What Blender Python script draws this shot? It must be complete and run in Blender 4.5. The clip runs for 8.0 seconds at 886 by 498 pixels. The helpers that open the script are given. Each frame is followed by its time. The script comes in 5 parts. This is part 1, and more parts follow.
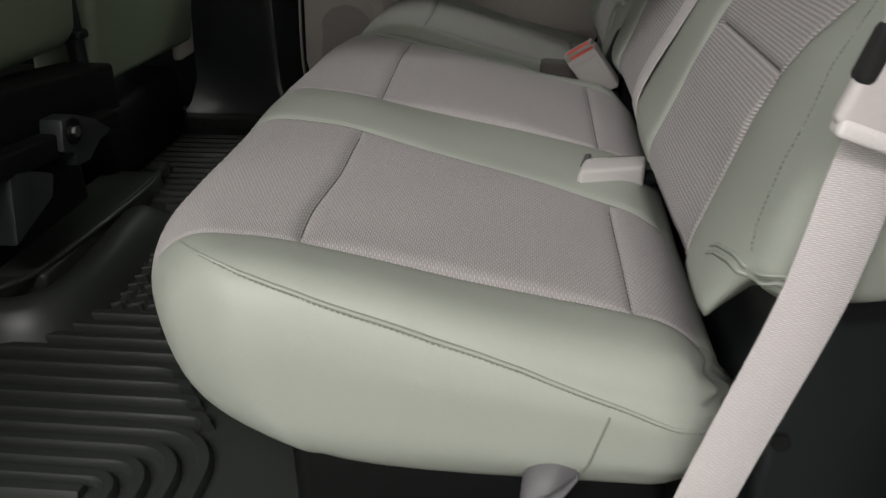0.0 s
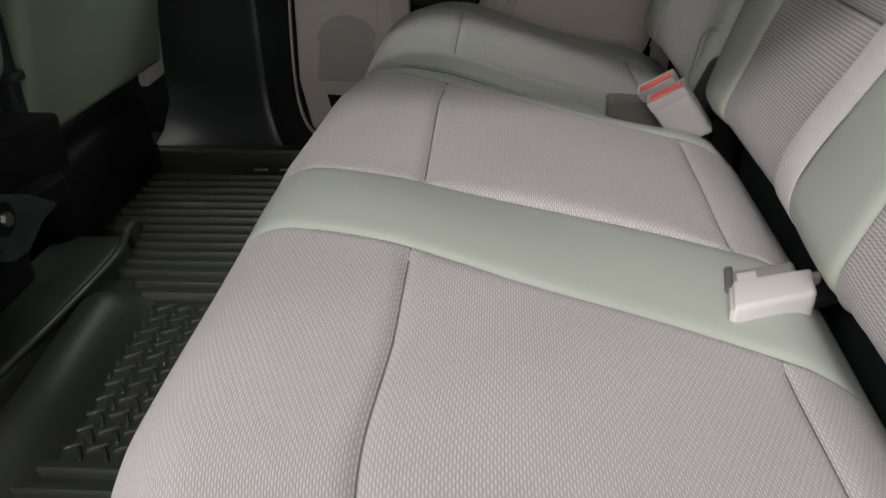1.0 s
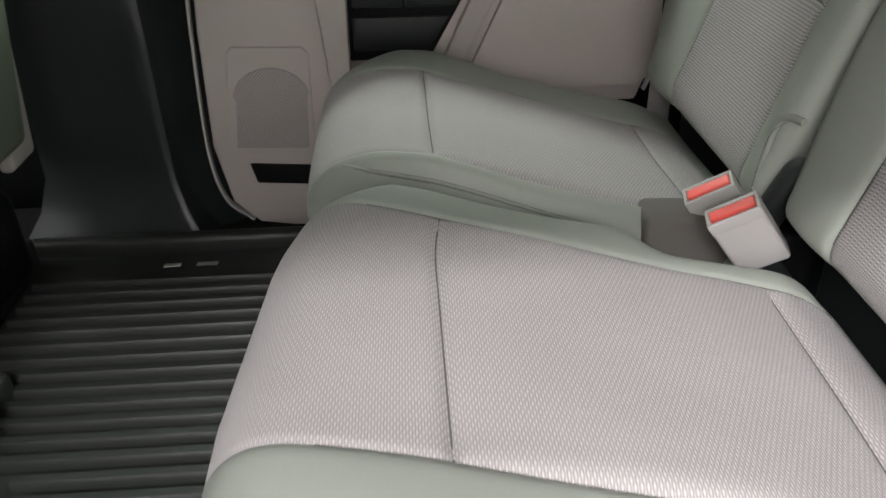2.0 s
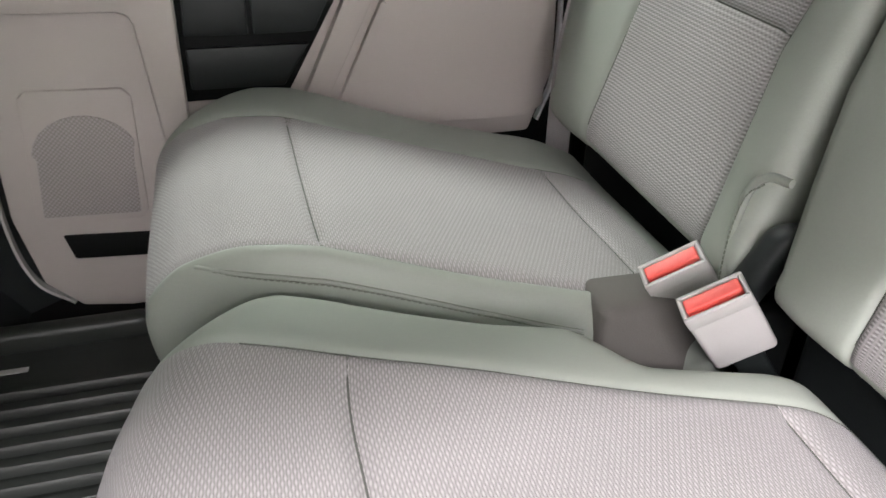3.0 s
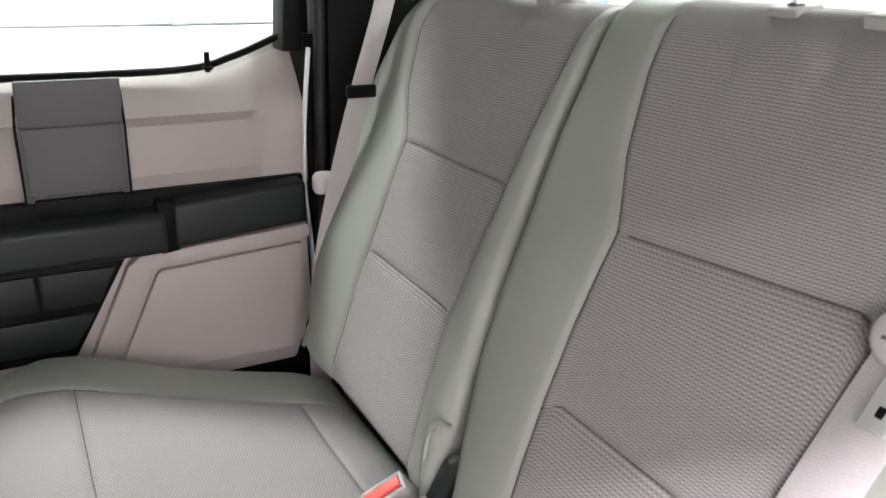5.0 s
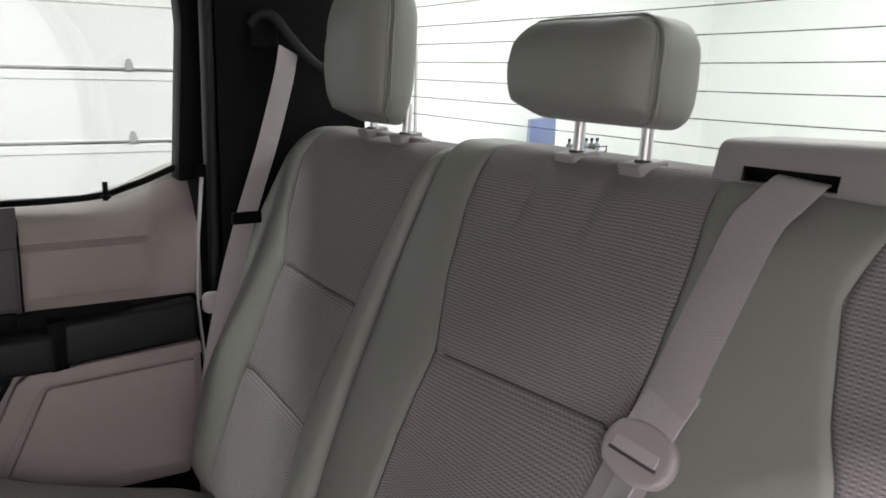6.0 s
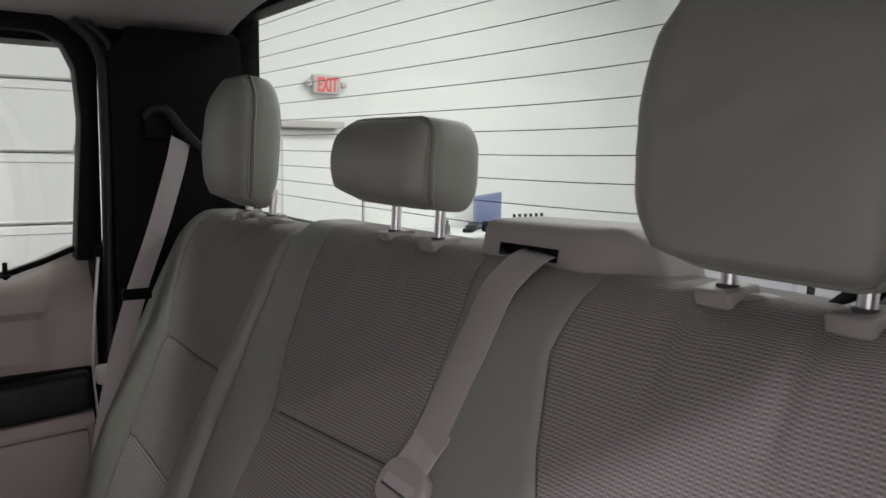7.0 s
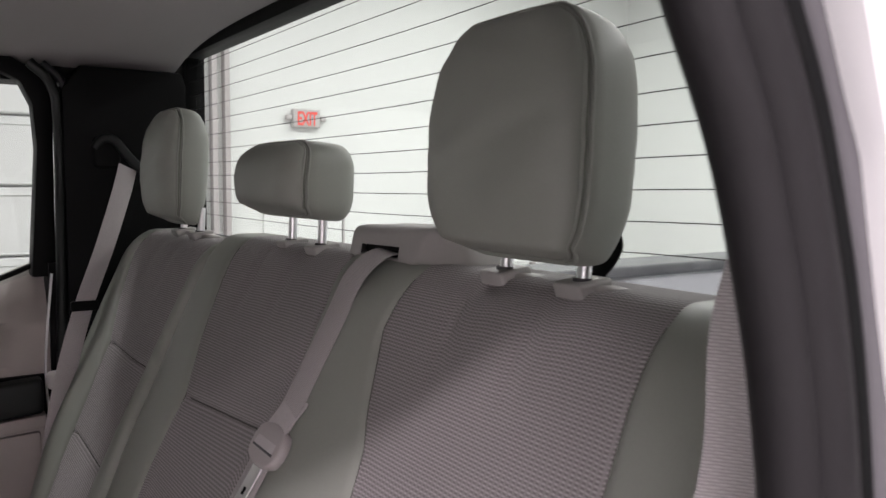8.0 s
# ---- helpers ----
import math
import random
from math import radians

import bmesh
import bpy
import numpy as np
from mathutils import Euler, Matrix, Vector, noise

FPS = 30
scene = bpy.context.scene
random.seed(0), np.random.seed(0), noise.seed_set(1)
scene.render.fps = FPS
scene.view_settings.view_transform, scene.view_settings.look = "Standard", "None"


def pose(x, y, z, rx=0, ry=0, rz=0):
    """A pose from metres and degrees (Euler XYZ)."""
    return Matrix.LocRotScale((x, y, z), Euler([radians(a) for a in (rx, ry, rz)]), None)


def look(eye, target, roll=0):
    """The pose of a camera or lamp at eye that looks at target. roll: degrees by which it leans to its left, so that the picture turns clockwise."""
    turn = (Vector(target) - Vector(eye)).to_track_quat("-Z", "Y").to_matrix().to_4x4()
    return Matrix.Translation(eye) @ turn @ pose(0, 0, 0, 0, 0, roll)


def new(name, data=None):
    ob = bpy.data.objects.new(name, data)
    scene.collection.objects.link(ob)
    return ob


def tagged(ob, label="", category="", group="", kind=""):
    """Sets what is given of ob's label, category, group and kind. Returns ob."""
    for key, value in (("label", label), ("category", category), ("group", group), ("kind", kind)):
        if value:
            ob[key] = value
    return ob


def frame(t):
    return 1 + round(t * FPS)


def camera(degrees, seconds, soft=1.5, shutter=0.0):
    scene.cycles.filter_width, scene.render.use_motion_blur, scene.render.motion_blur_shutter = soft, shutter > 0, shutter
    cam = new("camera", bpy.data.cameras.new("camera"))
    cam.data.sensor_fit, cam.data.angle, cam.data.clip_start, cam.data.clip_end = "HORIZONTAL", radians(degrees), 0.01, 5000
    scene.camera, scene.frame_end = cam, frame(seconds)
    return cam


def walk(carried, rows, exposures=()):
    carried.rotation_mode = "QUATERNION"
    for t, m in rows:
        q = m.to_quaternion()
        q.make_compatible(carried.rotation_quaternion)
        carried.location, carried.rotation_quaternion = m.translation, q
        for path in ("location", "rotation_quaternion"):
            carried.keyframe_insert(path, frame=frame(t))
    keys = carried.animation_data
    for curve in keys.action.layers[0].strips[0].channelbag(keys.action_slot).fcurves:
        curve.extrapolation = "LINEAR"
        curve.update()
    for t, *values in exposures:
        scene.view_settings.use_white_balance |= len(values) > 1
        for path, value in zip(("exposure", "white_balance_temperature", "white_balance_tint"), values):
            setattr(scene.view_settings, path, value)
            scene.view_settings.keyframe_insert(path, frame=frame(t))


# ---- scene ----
cam = camera(59.0, 8.0, shutter=0.22)
PATH = [
    (0, (-0.154, -0.526, 0.692), (-0.331, 1.244, -0.222), -0.5),
    (0.5, (-0.228, -0.376, 0.69), (-0.389, 1.381, -0.251), -0.9),
    (1, (-0.277, -0.186, 0.704), (-0.406, 1.558, -0.267), -1.2),
    (1.5, (-0.332, -0.007, 0.74), (-0.405, 1.725, -0.257), -1.6),
    (1.7, (-0.358, 0.078, 0.756), (-0.374, 1.788, -0.281), -1.7),
    (2.8, (-0.383, 0.398, 0.727), (-0.007, 2.063, -0.315), 0.6),
    (3, (-0.393, 0.431, 0.724), (0.068, 2.073, -0.321), 1.0),
    (3.5, (-0.397, 0.459, 0.727), (0.213, 2.053, -0.315), 1.8),
    (4, (-0.373, 0.409, 0.812), (0.357, 1.968, -0.207), 1.1),
    (4.5, (-0.373, 0.321, 0.895), (0.469, 1.923, 0.043), 1.2),
    (4.7, (-0.375, 0.289, 0.92), (0.504, 1.902, 0.129), 1.4),
    (5.8, (-0.276, 0.127, 0.982), (0.708, 1.8, 0.498), 1.4),
    (6, (-0.265, 0.1, 0.991), (0.746, 1.769, 0.551), 1.5),
    (6.5, (-0.231, 0.006, 1.013), (0.847, 1.656, 0.671), 1.3),
    (7, (-0.19, -0.089, 1.011), (0.908, 1.564, 0.762), 1.0),
    (7.5, (-0.164, -0.18, 1.005), (0.941, 1.477, 0.83), 0.8),
    (8, (-0.151, -0.302, 0.993), (0.963, 1.351, 0.827), 0.5),
]
EXPOSURES = [(0, -1.36, 6650, 4), (0.5, -0.97, 6650, 5), (1.0, -0.62, 6550, 6), (1.5, -0.28, 6500, 5), (2.8, 0.65, 6400, 9), (3.5, 0.8, 6400, 9), (4.0, 0.75, 6400, 10), (4.5, 1.15, 6350, 12), (4.7, 1.1, 6350, 13), (5.8, -0.25, 6500, 18), (6.5, -0.91, 6500, 20), (7.0, -1.10, 6550, 21), (8.0, -0.86, 6550, 23)]
walk(cam, [(t, look(e, g, r)) for t, e, g, r in PATH], EXPOSURES)

# ---- world and lamps ----
GROUND = -0.60
world = bpy.data.worlds.new("world")
scene.world = world
world.use_nodes = True
world.node_tree.nodes["Background"].inputs[0].default_value = (0.9, 0.95, 1.0, 1)
world.node_tree.nodes["Background"].inputs[1].default_value = 0.3


def lamp(name, x, y, z, sx, sy, power, colour=(1.0, 0.97, 0.97), aim=None):
    data = bpy.data.lights.new(name, "AREA")
    data.shape, data.size, data.size_y, data.energy, data.color = "RECTANGLE", sx, sy, power, colour
    ob = new(name, data)
    ob.matrix_world = look((x, y, z), aim or (x, y, z - 1)) if aim else pose(x, y, z)
    return ob


WARM, COOL = (1.0, 0.945, 0.97), (0.935, 1.0, 0.93)
lamp("ceiling_lamp", -1.3, -2.8, 3.30, 4.2, 0.3, 600, WARM)
# unseen row set close to wall_near, so that wall bounces fill light
lamp("ceiling_lamp", -2.0, -4.3, 3.30, 5.2, 0.3, 165, WARM)
# added lamp, no such source known; brightens wall_front to fill the cab
lamp("ceiling_lamp", -4.7, 0.8, 3.30, 0.3, 6.0, 260, (1.0, 0.98, 0.97))
lamp("ceiling_lamp", 1.5, 3.6, 3.30, 9.0, 0.5, 375, COOL)
lamp("ceiling_lamp", 4.2, 0.8, 3.30, 0.5, 9.0, 250, COOL)


# ---- materials ----
def material(name, colour, rough=0.6, metal=0.0, scale=120.0, grain=0.12, bump=0.15, blotch=0.1, coat=0.0, depth=0.001, gloss=0.5):
    m = bpy.data.materials.new(name)
    m.use_nodes = True
    n, l = m.node_tree.nodes, m.node_tree.links
    b = n["Principled BSDF"]
    b.inputs["Roughness"].default_value, b.inputs["Metallic"].default_value = rough, metal
    b.inputs["Coat Weight"].default_value = coat
    b.inputs["Specular IOR Level"].default_value = gloss
    co = n.new("ShaderNodeTexCoord")
    fine, big = n.new("ShaderNodeTexNoise"), n.new("ShaderNodeTexNoise")
    fine.inputs["Scale"].default_value, fine.inputs["Detail"].default_value = scale, 4
    big.inputs["Scale"].default_value, big.inputs["Detail"].default_value = 3.5, 3
    for t in (fine, big):
        l.new(co.outputs["Object"], t.inputs["Vector"])
    add = n.new("ShaderNodeMath"); add.operation = "MULTIPLY_ADD"
    l.new(fine.outputs["Fac"], add.inputs[0]); add.inputs[1].default_value = grain
    mul = n.new("ShaderNodeMath"); mul.operation = "MULTIPLY_ADD"
    l.new(big.outputs["Fac"], mul.inputs[0]); mul.inputs[1].default_value = blotch
    mul.inputs[2].default_value = 1 - (grain + blotch) / 2
    l.new(mul.outputs[0], add.inputs[2])
    tint = n.new("ShaderNodeVectorMath"); tint.operation = "SCALE"
    tint.inputs[0].default_value = colour
    l.new(add.outputs[0], tint.inputs["Scale"])
    l.new(tint.outputs[0], b.inputs["Base Color"])
    rr = n.new("ShaderNodeMath"); rr.operation = "MULTIPLY_ADD"
    l.new(big.outputs["Fac"], rr.inputs[0]); rr.inputs[1].default_value = 0.2 * rough; rr.inputs[2].default_value = 0.9 * rough
    l.new(rr.outputs[0], b.inputs["Roughness"])
    if bump:
        bp = n.new("ShaderNodeBump")
        bp.inputs["Strength"].default_value, bp.inputs["Distance"].default_value = bump, depth
        l.new(fine.outputs["Fac"], bp.inputs["Height"])
        l.new(bp.outputs[0], b.inputs["Normal"])
    return m


def weave(name, colour, dark, across, along, pitch_a, pitch_b, strength=0.6, fill=0.8, rib=0.0, laid=False, gloss=0.3):
    """Woven cloth: staggered raised threads, in the plane of two axes, or along the cloth as it is laid over the padding.
    rib: the share of plain ribs in it; below zero, every second row stands out."""
    m = bpy.data.materials.new(name)
    m.use_nodes = True
    n, l = m.node_tree.nodes, m.node_tree.links
    b = n["Principled BSDF"]
    b.inputs["Roughness"].default_value = 0.8
    b.inputs["Sheen Weight"].default_value = 0.12
    b.inputs["Specular IOR Level"].default_value = gloss
    co, sep = n.new("ShaderNodeTexCoord"), n.new("ShaderNodeSeparateXYZ")
    if laid:
        at = n.new("ShaderNodeAttribute")
        at.attribute_name = "cloth"
        l.new(at.outputs["Vector"], sep.inputs[0])
    else:
        l.new(co.outputs["Object"], sep.inputs[0])

    def op(kind, a, c=None, d=None):
        o = n.new("ShaderNodeMath"); o.operation = kind
        for i, v in enumerate((a, c, d)):
            if v is None:
                continue
            if isinstance(v, (int, float)):
                o.inputs[i].default_value = v
            else:
                l.new(v, o.inputs[i])
        return o.outputs[0]
    wob = n.new("ShaderNodeTexNoise"); wob.inputs["Scale"].default_value = 45
    l.new(co.outputs["Object"], wob.inputs["Vector"])
    speck = n.new("ShaderNodeTexNoise"); speck.inputs["Scale"].default_value = 420; speck.inputs["Detail"].default_value = 2
    l.new(co.outputs["Object"], speck.inputs["Vector"])
    a = op("MULTIPLY", sep.outputs[across], 2 * math.pi / pitch_a)
    a = op("MULTIPLY_ADD", wob.outputs["Fac"], 0.9, a)
    c = op("MULTIPLY", sep.outputs[along], 2 * math.pi / pitch_b)
    c = op("MULTIPLY_ADD", wob.outputs["Fac"], 0.7, c)
    u, v = op("MULTIPLY", op("ADD", a, c), 0.5), op("MULTIPLY", op("SUBTRACT", a, c), 0.5)
    h = op("POWER", op("MULTIPLY", op("ABSOLUTE", op("COSINE", u)), op("ABSOLUTE", op("COSINE", v))), fill)
    if rib:
        rows = op("ABSOLUTE", op("COSINE", a)) if rib > 0 else op("MULTIPLY_ADD", op("COSINE", a), 0.5, 0.5)
        h = op("ADD", op("MULTIPLY", h, 1 - abs(rib)), op("MULTIPLY", rows, abs(rib)))
    h = op("MULTIPLY", h, op("MULTIPLY_ADD", speck.outputs["Fac"], 0.7, 0.65))
    big = n.new("ShaderNodeTexNoise"); big.inputs["Scale"].default_value = 4.0; big.inputs["Detail"].default_value = 4
    l.new(co.outputs["Object"], big.inputs["Vector"])
    mix = n.new("ShaderNodeMix"); mix.data_type = "RGBA"
    mix.inputs["A"].default_value, mix.inputs["B"].default_value = (*dark, 1), (*colour, 1)
    l.new(h, mix.inputs["Factor"])
    tint = n.new("ShaderNodeVectorMath"); tint.operation = "SCALE"
    l.new(mix.outputs["Result"], tint.inputs[0])
    l.new(op("MULTIPLY_ADD", big.outputs["Fac"], 0.16, 0.92), tint.inputs["Scale"])
    l.new(tint.outputs[0], b.inputs["Base Color"])
    bp = n.new("ShaderNodeBump")
    bp.inputs["Strength"].default_value, bp.inputs["Distance"].default_value = strength, 0.0012
    l.new(h, bp.inputs["Height"])
    l.new(bp.outputs[0], b.inputs["Normal"])
    return m


LEATHER = material("sage_vinyl", (0.318, 0.338, 0.297), 0.48, scale=420, grain=0.08, bump=0.12, blotch=0.08)
# LEATHER's sage darkened: the shade on the front seat backs, as colour
SHADEDVINYL = material("shaded_sage_vinyl", (0.155, 0.18, 0.135), 0.5, scale=420, grain=0.08, bump=0.12, blotch=0.08)
PILLARBLACK = material("satin_black_plastic", (0.022, 0.025, 0.026), 0.34, scale=420, bump=0.15, blotch=0.15)
CLOTH = weave("seat_cloth", (0.475, 0.446, 0.443), (0.205, 0.190, 0.188), 0, 1, 0.0042, 0.0078, 0.38, 1.1, 0.48, True)
CLOTH_BACK = weave("back_cloth", (0.48, 0.452, 0.449), (0.175, 0.162, 0.162), 0, 1, 0.0034, 0.0062, 0.4, 1.1, -0.55, True)
THREAD = material("seam_thread", (0.09, 0.092, 0.08), 0.8, bump=0.3, scale=900)
TRIM = material("grey_trim_plastic", (0.475, 0.428, 0.400), 0.55, scale=520, grain=0.06, bump=0.2, blotch=0.06)
BLACK = material("black_trim_plastic", (0.005, 0.0055, 0.0055), 0.55, scale=420, bump=0.25, blotch=0.2, gloss=0.13)
CHARCOAL = material("charcoal_plastic", (0.014, 0.017, 0.017), 0.45, scale=420, bump=0.25, blotch=0.15, gloss=0.35)
STRAPGREY = material("dark_grey_vinyl", (0.10, 0.097, 0.103), 0.55, scale=420, bump=0.2)
RUBBER = material("black_rubber_mat", (0.026, 0.029, 0.026), 0.40, scale=500, bump=0.1, blotch=0.3)
CARPET = material("black_carpet", (0.008, 0.008, 0.008), 0.95, scale=900, bump=0.8, grain=0.4)
BELT = material("grey_tongue_plastic", (0.49, 0.455, 0.452), 0.55, scale=300, grain=0.1)
WEBBING = weave("grey_belt_webbing", (0.64, 0.605, 0.605), (0.40, 0.372, 0.372), 0, 1, 0.0032, 0.008, 0.45, 0.8, 0.7, True)
BUCKLE = material("light_grey_buckle_plastic", (0.53, 0.505, 0.495), 0.5, scale=300, grain=0.05, bump=0.1)
FELT = material("grey_brown_felt", (0.14, 0.128, 0.118), 0.95, scale=600, bump=0.5)
SLEEVE = material("grey_green_plastic", (0.43, 0.415, 0.40), 0.5, scale=300, grain=0.05, bump=0.1)
SEAL = material("black_seal_rubber", (0.013, 0.012, 0.013), 0.6, scale=300, bump=0.15, blotch=0.2, gloss=0.3)
GRILLE = weave("perforated_grille", (0.46, 0.42, 0.40), (0.29, 0.262, 0.25), 0, 2, 0.0060, 0.0060, 0.5, 0.7)
HOLDER = material("brown_grey_elastic", (0.24, 0.225, 0.21), 0.9, scale=500, bump=0.4)
RAIL = material("grey_rail_plastic", (0.10, 0.105, 0.11), 0.5, scale=60)
SEAMGREY = material("sage_thread", (0.175, 0.185, 0.155), 0.8, bump=0.3, scale=900)
STEEL = material("plated_steel", (0.78, 0.78, 0.77), 0.42, 0.7, grain=0.03, blotch=0.03, bump=0)
RED = material("red_release_button", (1.0, 0.15, 0.13), 0.35, scale=200, grain=0.03, blotch=0.03, bump=0)
CHROME = material("chrome", (0.86, 0.86, 0.87), 0.28, 1.0, grain=0.02, blotch=0.02, bump=0)
ROOFCLOTH = material("grey_headliner_cloth", (0.42, 0.397, 0.39), 0.95, scale=700, bump=0.4)
WALLPAINT = material("white_wall_paint", (0.80, 0.82, 0.80), 0.7, scale=30, grain=0.03, bump=0.05, blotch=0.05)
DOORPAINT = material("off_white_door_paint", (0.66, 0.67, 0.66), 0.6, scale=30, grain=0.04, bump=0.08, blotch=0.06)
# for wall_near: grey level sets how much light it bounces
GREYPAINT = material("pale_wall_paint", (0.59, 0.58, 0.57), 0.7, scale=30, grain=0.05, bump=0.05, blotch=0.08)
CONCRETE = material("grey_concrete", (0.31, 0.31, 0.30), 0.6, scale=25, grain=0.2, bump=0.3, blotch=0.3)
PAINT = material("white_truck_paint", (0.83, 0.83, 0.83), 0.3, scale=20, grain=0.02, bump=0.0, blotch=0.03, coat=0.5)


BEDPAINT = material("pale_grey_truck_paint", (0.47, 0.49, 0.505), 0.35, scale=20, grain=0.03, bump=0.0, blotch=0.08, coat=0.4)


def glass(name, colour=(1, 1, 1), mixing=0.06):
    m = bpy.data.materials.new(name)
    m.use_nodes = True
    n, l = m.node_tree.nodes, m.node_tree.links
    out = n["Material Output"]
    tr, gl, mx = n.new("ShaderNodeBsdfTransparent"), n.new("ShaderNodeBsdfGlossy"), n.new("ShaderNodeMixShader")
    tr.inputs[0].default_value = (*colour, 1)
    gl.inputs["Roughness"].default_value = 0.02
    mx.inputs[0].default_value = mixing
    l.new(tr.outputs[0], mx.inputs[1]); l.new(gl.outputs[0], mx.inputs[2]); l.new(mx.outputs[0], out.inputs[0])
    return m


GLASS = glass("clear_window_glass", (0.94, 0.96, 0.95), 0.05)


# ---- building helpers ----
def thing(name, label, category, group="", kind="", at=(0, 0, 0)):
    ob = new(name)
    ob.location = at
    ob.empty_display_size = 0.05
    return tagged(ob, label, category, group, kind)


def link_mesh(name, me, mat, parent=None, label=""):
    ob = new(name, me)
    me.materials.append(mat)
    if parent is not None:
        ob.parent = parent
        if parent.type == "EMPTY":
            ob.matrix_parent_inverse = Matrix.Translation(-Vector(parent.location))
    return tagged(ob, label)


def part(name, bm, mat, parent=None, label="", smooth=True):
    me = bpy.data.meshes.new(name)
    bmesh.ops.recalc_face_normals(bm, faces=bm.faces)
    for f in bm.faces:
        f.smooth = smooth
    bm.to_mesh(me)
    bm.free()
    if smooth:
        me.set_sharp_from_angle(angle=radians(40))
    return link_mesh(name, me, mat, parent, label)


def shell(name, verts, faces, mat, parent=None, label="", sharp=None, cloth=None):
    me = bpy.data.meshes.new(name)
    used = sorted({i for f in faces for i in f})
    at = {v: i for i, v in enumerate(used)}
    me.from_pydata([tuple(map(float, verts[i])) for i in used], [], [[at[i] for i in f] for f in faces])
    me.polygons.foreach_set("use_smooth", [True] * len(me.polygons))
    if sharp:
        me.set_sharp_from_angle(angle=radians(sharp))
    if cloth is not None:
        me.attributes.new("cloth", "FLOAT_VECTOR", "POINT").data.foreach_set("vector", [float(c) for i in used for c in cloth[i]])
    me.update()
    return link_mesh(name, me, mat, parent, label)


def steps(knots, size):
    """Grid lines through all the knots, about size apart."""
    out = [knots[0]]
    for a, b in zip(knots, knots[1:]):
        k = max(1, round((b - a) / size))
        out += [a + (b - a) * (i + 1) / k for i in range(k)]
    return out


def tight(knots, seams, size):
    """Grid lines as in steps, closer together beside the seams."""
    more = [s + d for s in seams for d in (-0.009, -0.004, -0.0018, 0, 0.0018, 0.004, 0.009)]
    return steps(sorted({round(k, 5) for k in [*knots, *more] if knots[0] <= k <= knots[-1]}), size)


class Block:
    """A box with a gridded skin and rounded edges, in its rest space."""

    def __init__(self, A, B, C, r):
        self.lo, self.hi = np.array([A[0], B[0], C[0]]), np.array([A[-1], B[-1], C[-1]])
        self.r = np.array(r if np.ndim(r) else (r, r, r), float)
        index, rest, faces = {}, [], []

        def vert(p):
            key = tuple(round(c, 5) for c in p)
            if key not in index:
                index[key] = len(rest)
                rest.append(p)
            return index[key]
        ax = (A, B, C)
        for k in range(3):
            i, j = (k + 1) % 3, (k + 2) % 3
            for side in (0, 1):
                for u0, u1 in zip(ax[i], ax[i][1:]):
                    for v0, v1 in zip(ax[j], ax[j][1:]):
                        q = []
                        for u, v in ((u0, v0), (u1, v0), (u1, v1), (u0, v1)):
                            p = [0, 0, 0]
                            p[k], p[i], p[j] = ax[k][-side], u, v
                            q.append(vert(tuple(p)))
                        faces.append(q if side else q[::-1])
        self.rest, self.faces = np.array(rest), faces
        self.mid = np.array([self.rest[f].mean(0) for f in faces])

    def round(self, p):
        p = np.atleast_2d(np.array(p, float))
        inner = np.clip(p, self.lo + self.r, self.hi - self.r)
        d = (p - inner) / self.r
        n = np.linalg.norm(d, axis=1, keepdims=True)
        # pull the corner of the box onto the rounded edge
        m = np.abs(d).max(axis=1, keepdims=True)
        return inner + np.where(n > 1e-9, d / np.maximum(n, 1e-9) * m, 0) * self.r


def rounded(name, lo, hi, r, mat, parent=None, label="", n=4, warp=None):
    """A box with rounded edges as one part."""
    r = min(r, *((h - l) * 0.499 for l, h in zip(lo, hi)))

    def lines(a, b):
        return sorted({a, b, *[a + r * (1 - math.cos(math.pi / 2 * i / n)) for i in range(n + 1)],
                       *[b - r * (1 - math.cos(math.pi / 2 * i / n)) for i in range(n + 1)], (a + b) / 2})
    bl = Block(*[lines(a, b) for a, b in zip(lo, hi)], r)
    p = bl.round(bl.rest)
    if warp:
        p = np.array([warp(*q) for q in p])
    return shell(name, p, bl.faces, mat, parent, label)


def prism(name, pts, axis, a, b, mat, parent=None, label="", bevel=0.004, smooth=True):
    """A flat outline pushed from a to b along an axis (0, 1, 2)."""
    bm = bmesh.new()
    vs = []
    for u, v in pts:
        p = [u, v]
        p.insert(axis, a)
        vs.append(bm.verts.new(p))
    f = bm.faces.new(vs)
    ext = bmesh.ops.extrude_face_region(bm, geom=[f])
    d = [0, 0, 0]
    d[axis] = b - a
    bmesh.ops.translate(bm, vec=d, verts=[e for e in ext["geom"] if isinstance(e, bmesh.types.BMVert)])
    bmesh.ops.recalc_face_normals(bm, faces=bm.faces)
    if bevel:
        bmesh.ops.bevel(bm, geom=list(bm.edges), offset=bevel, segments=2, affect="EDGES", profile=0.6)
    return part(name, bm, mat, parent, label, smooth)


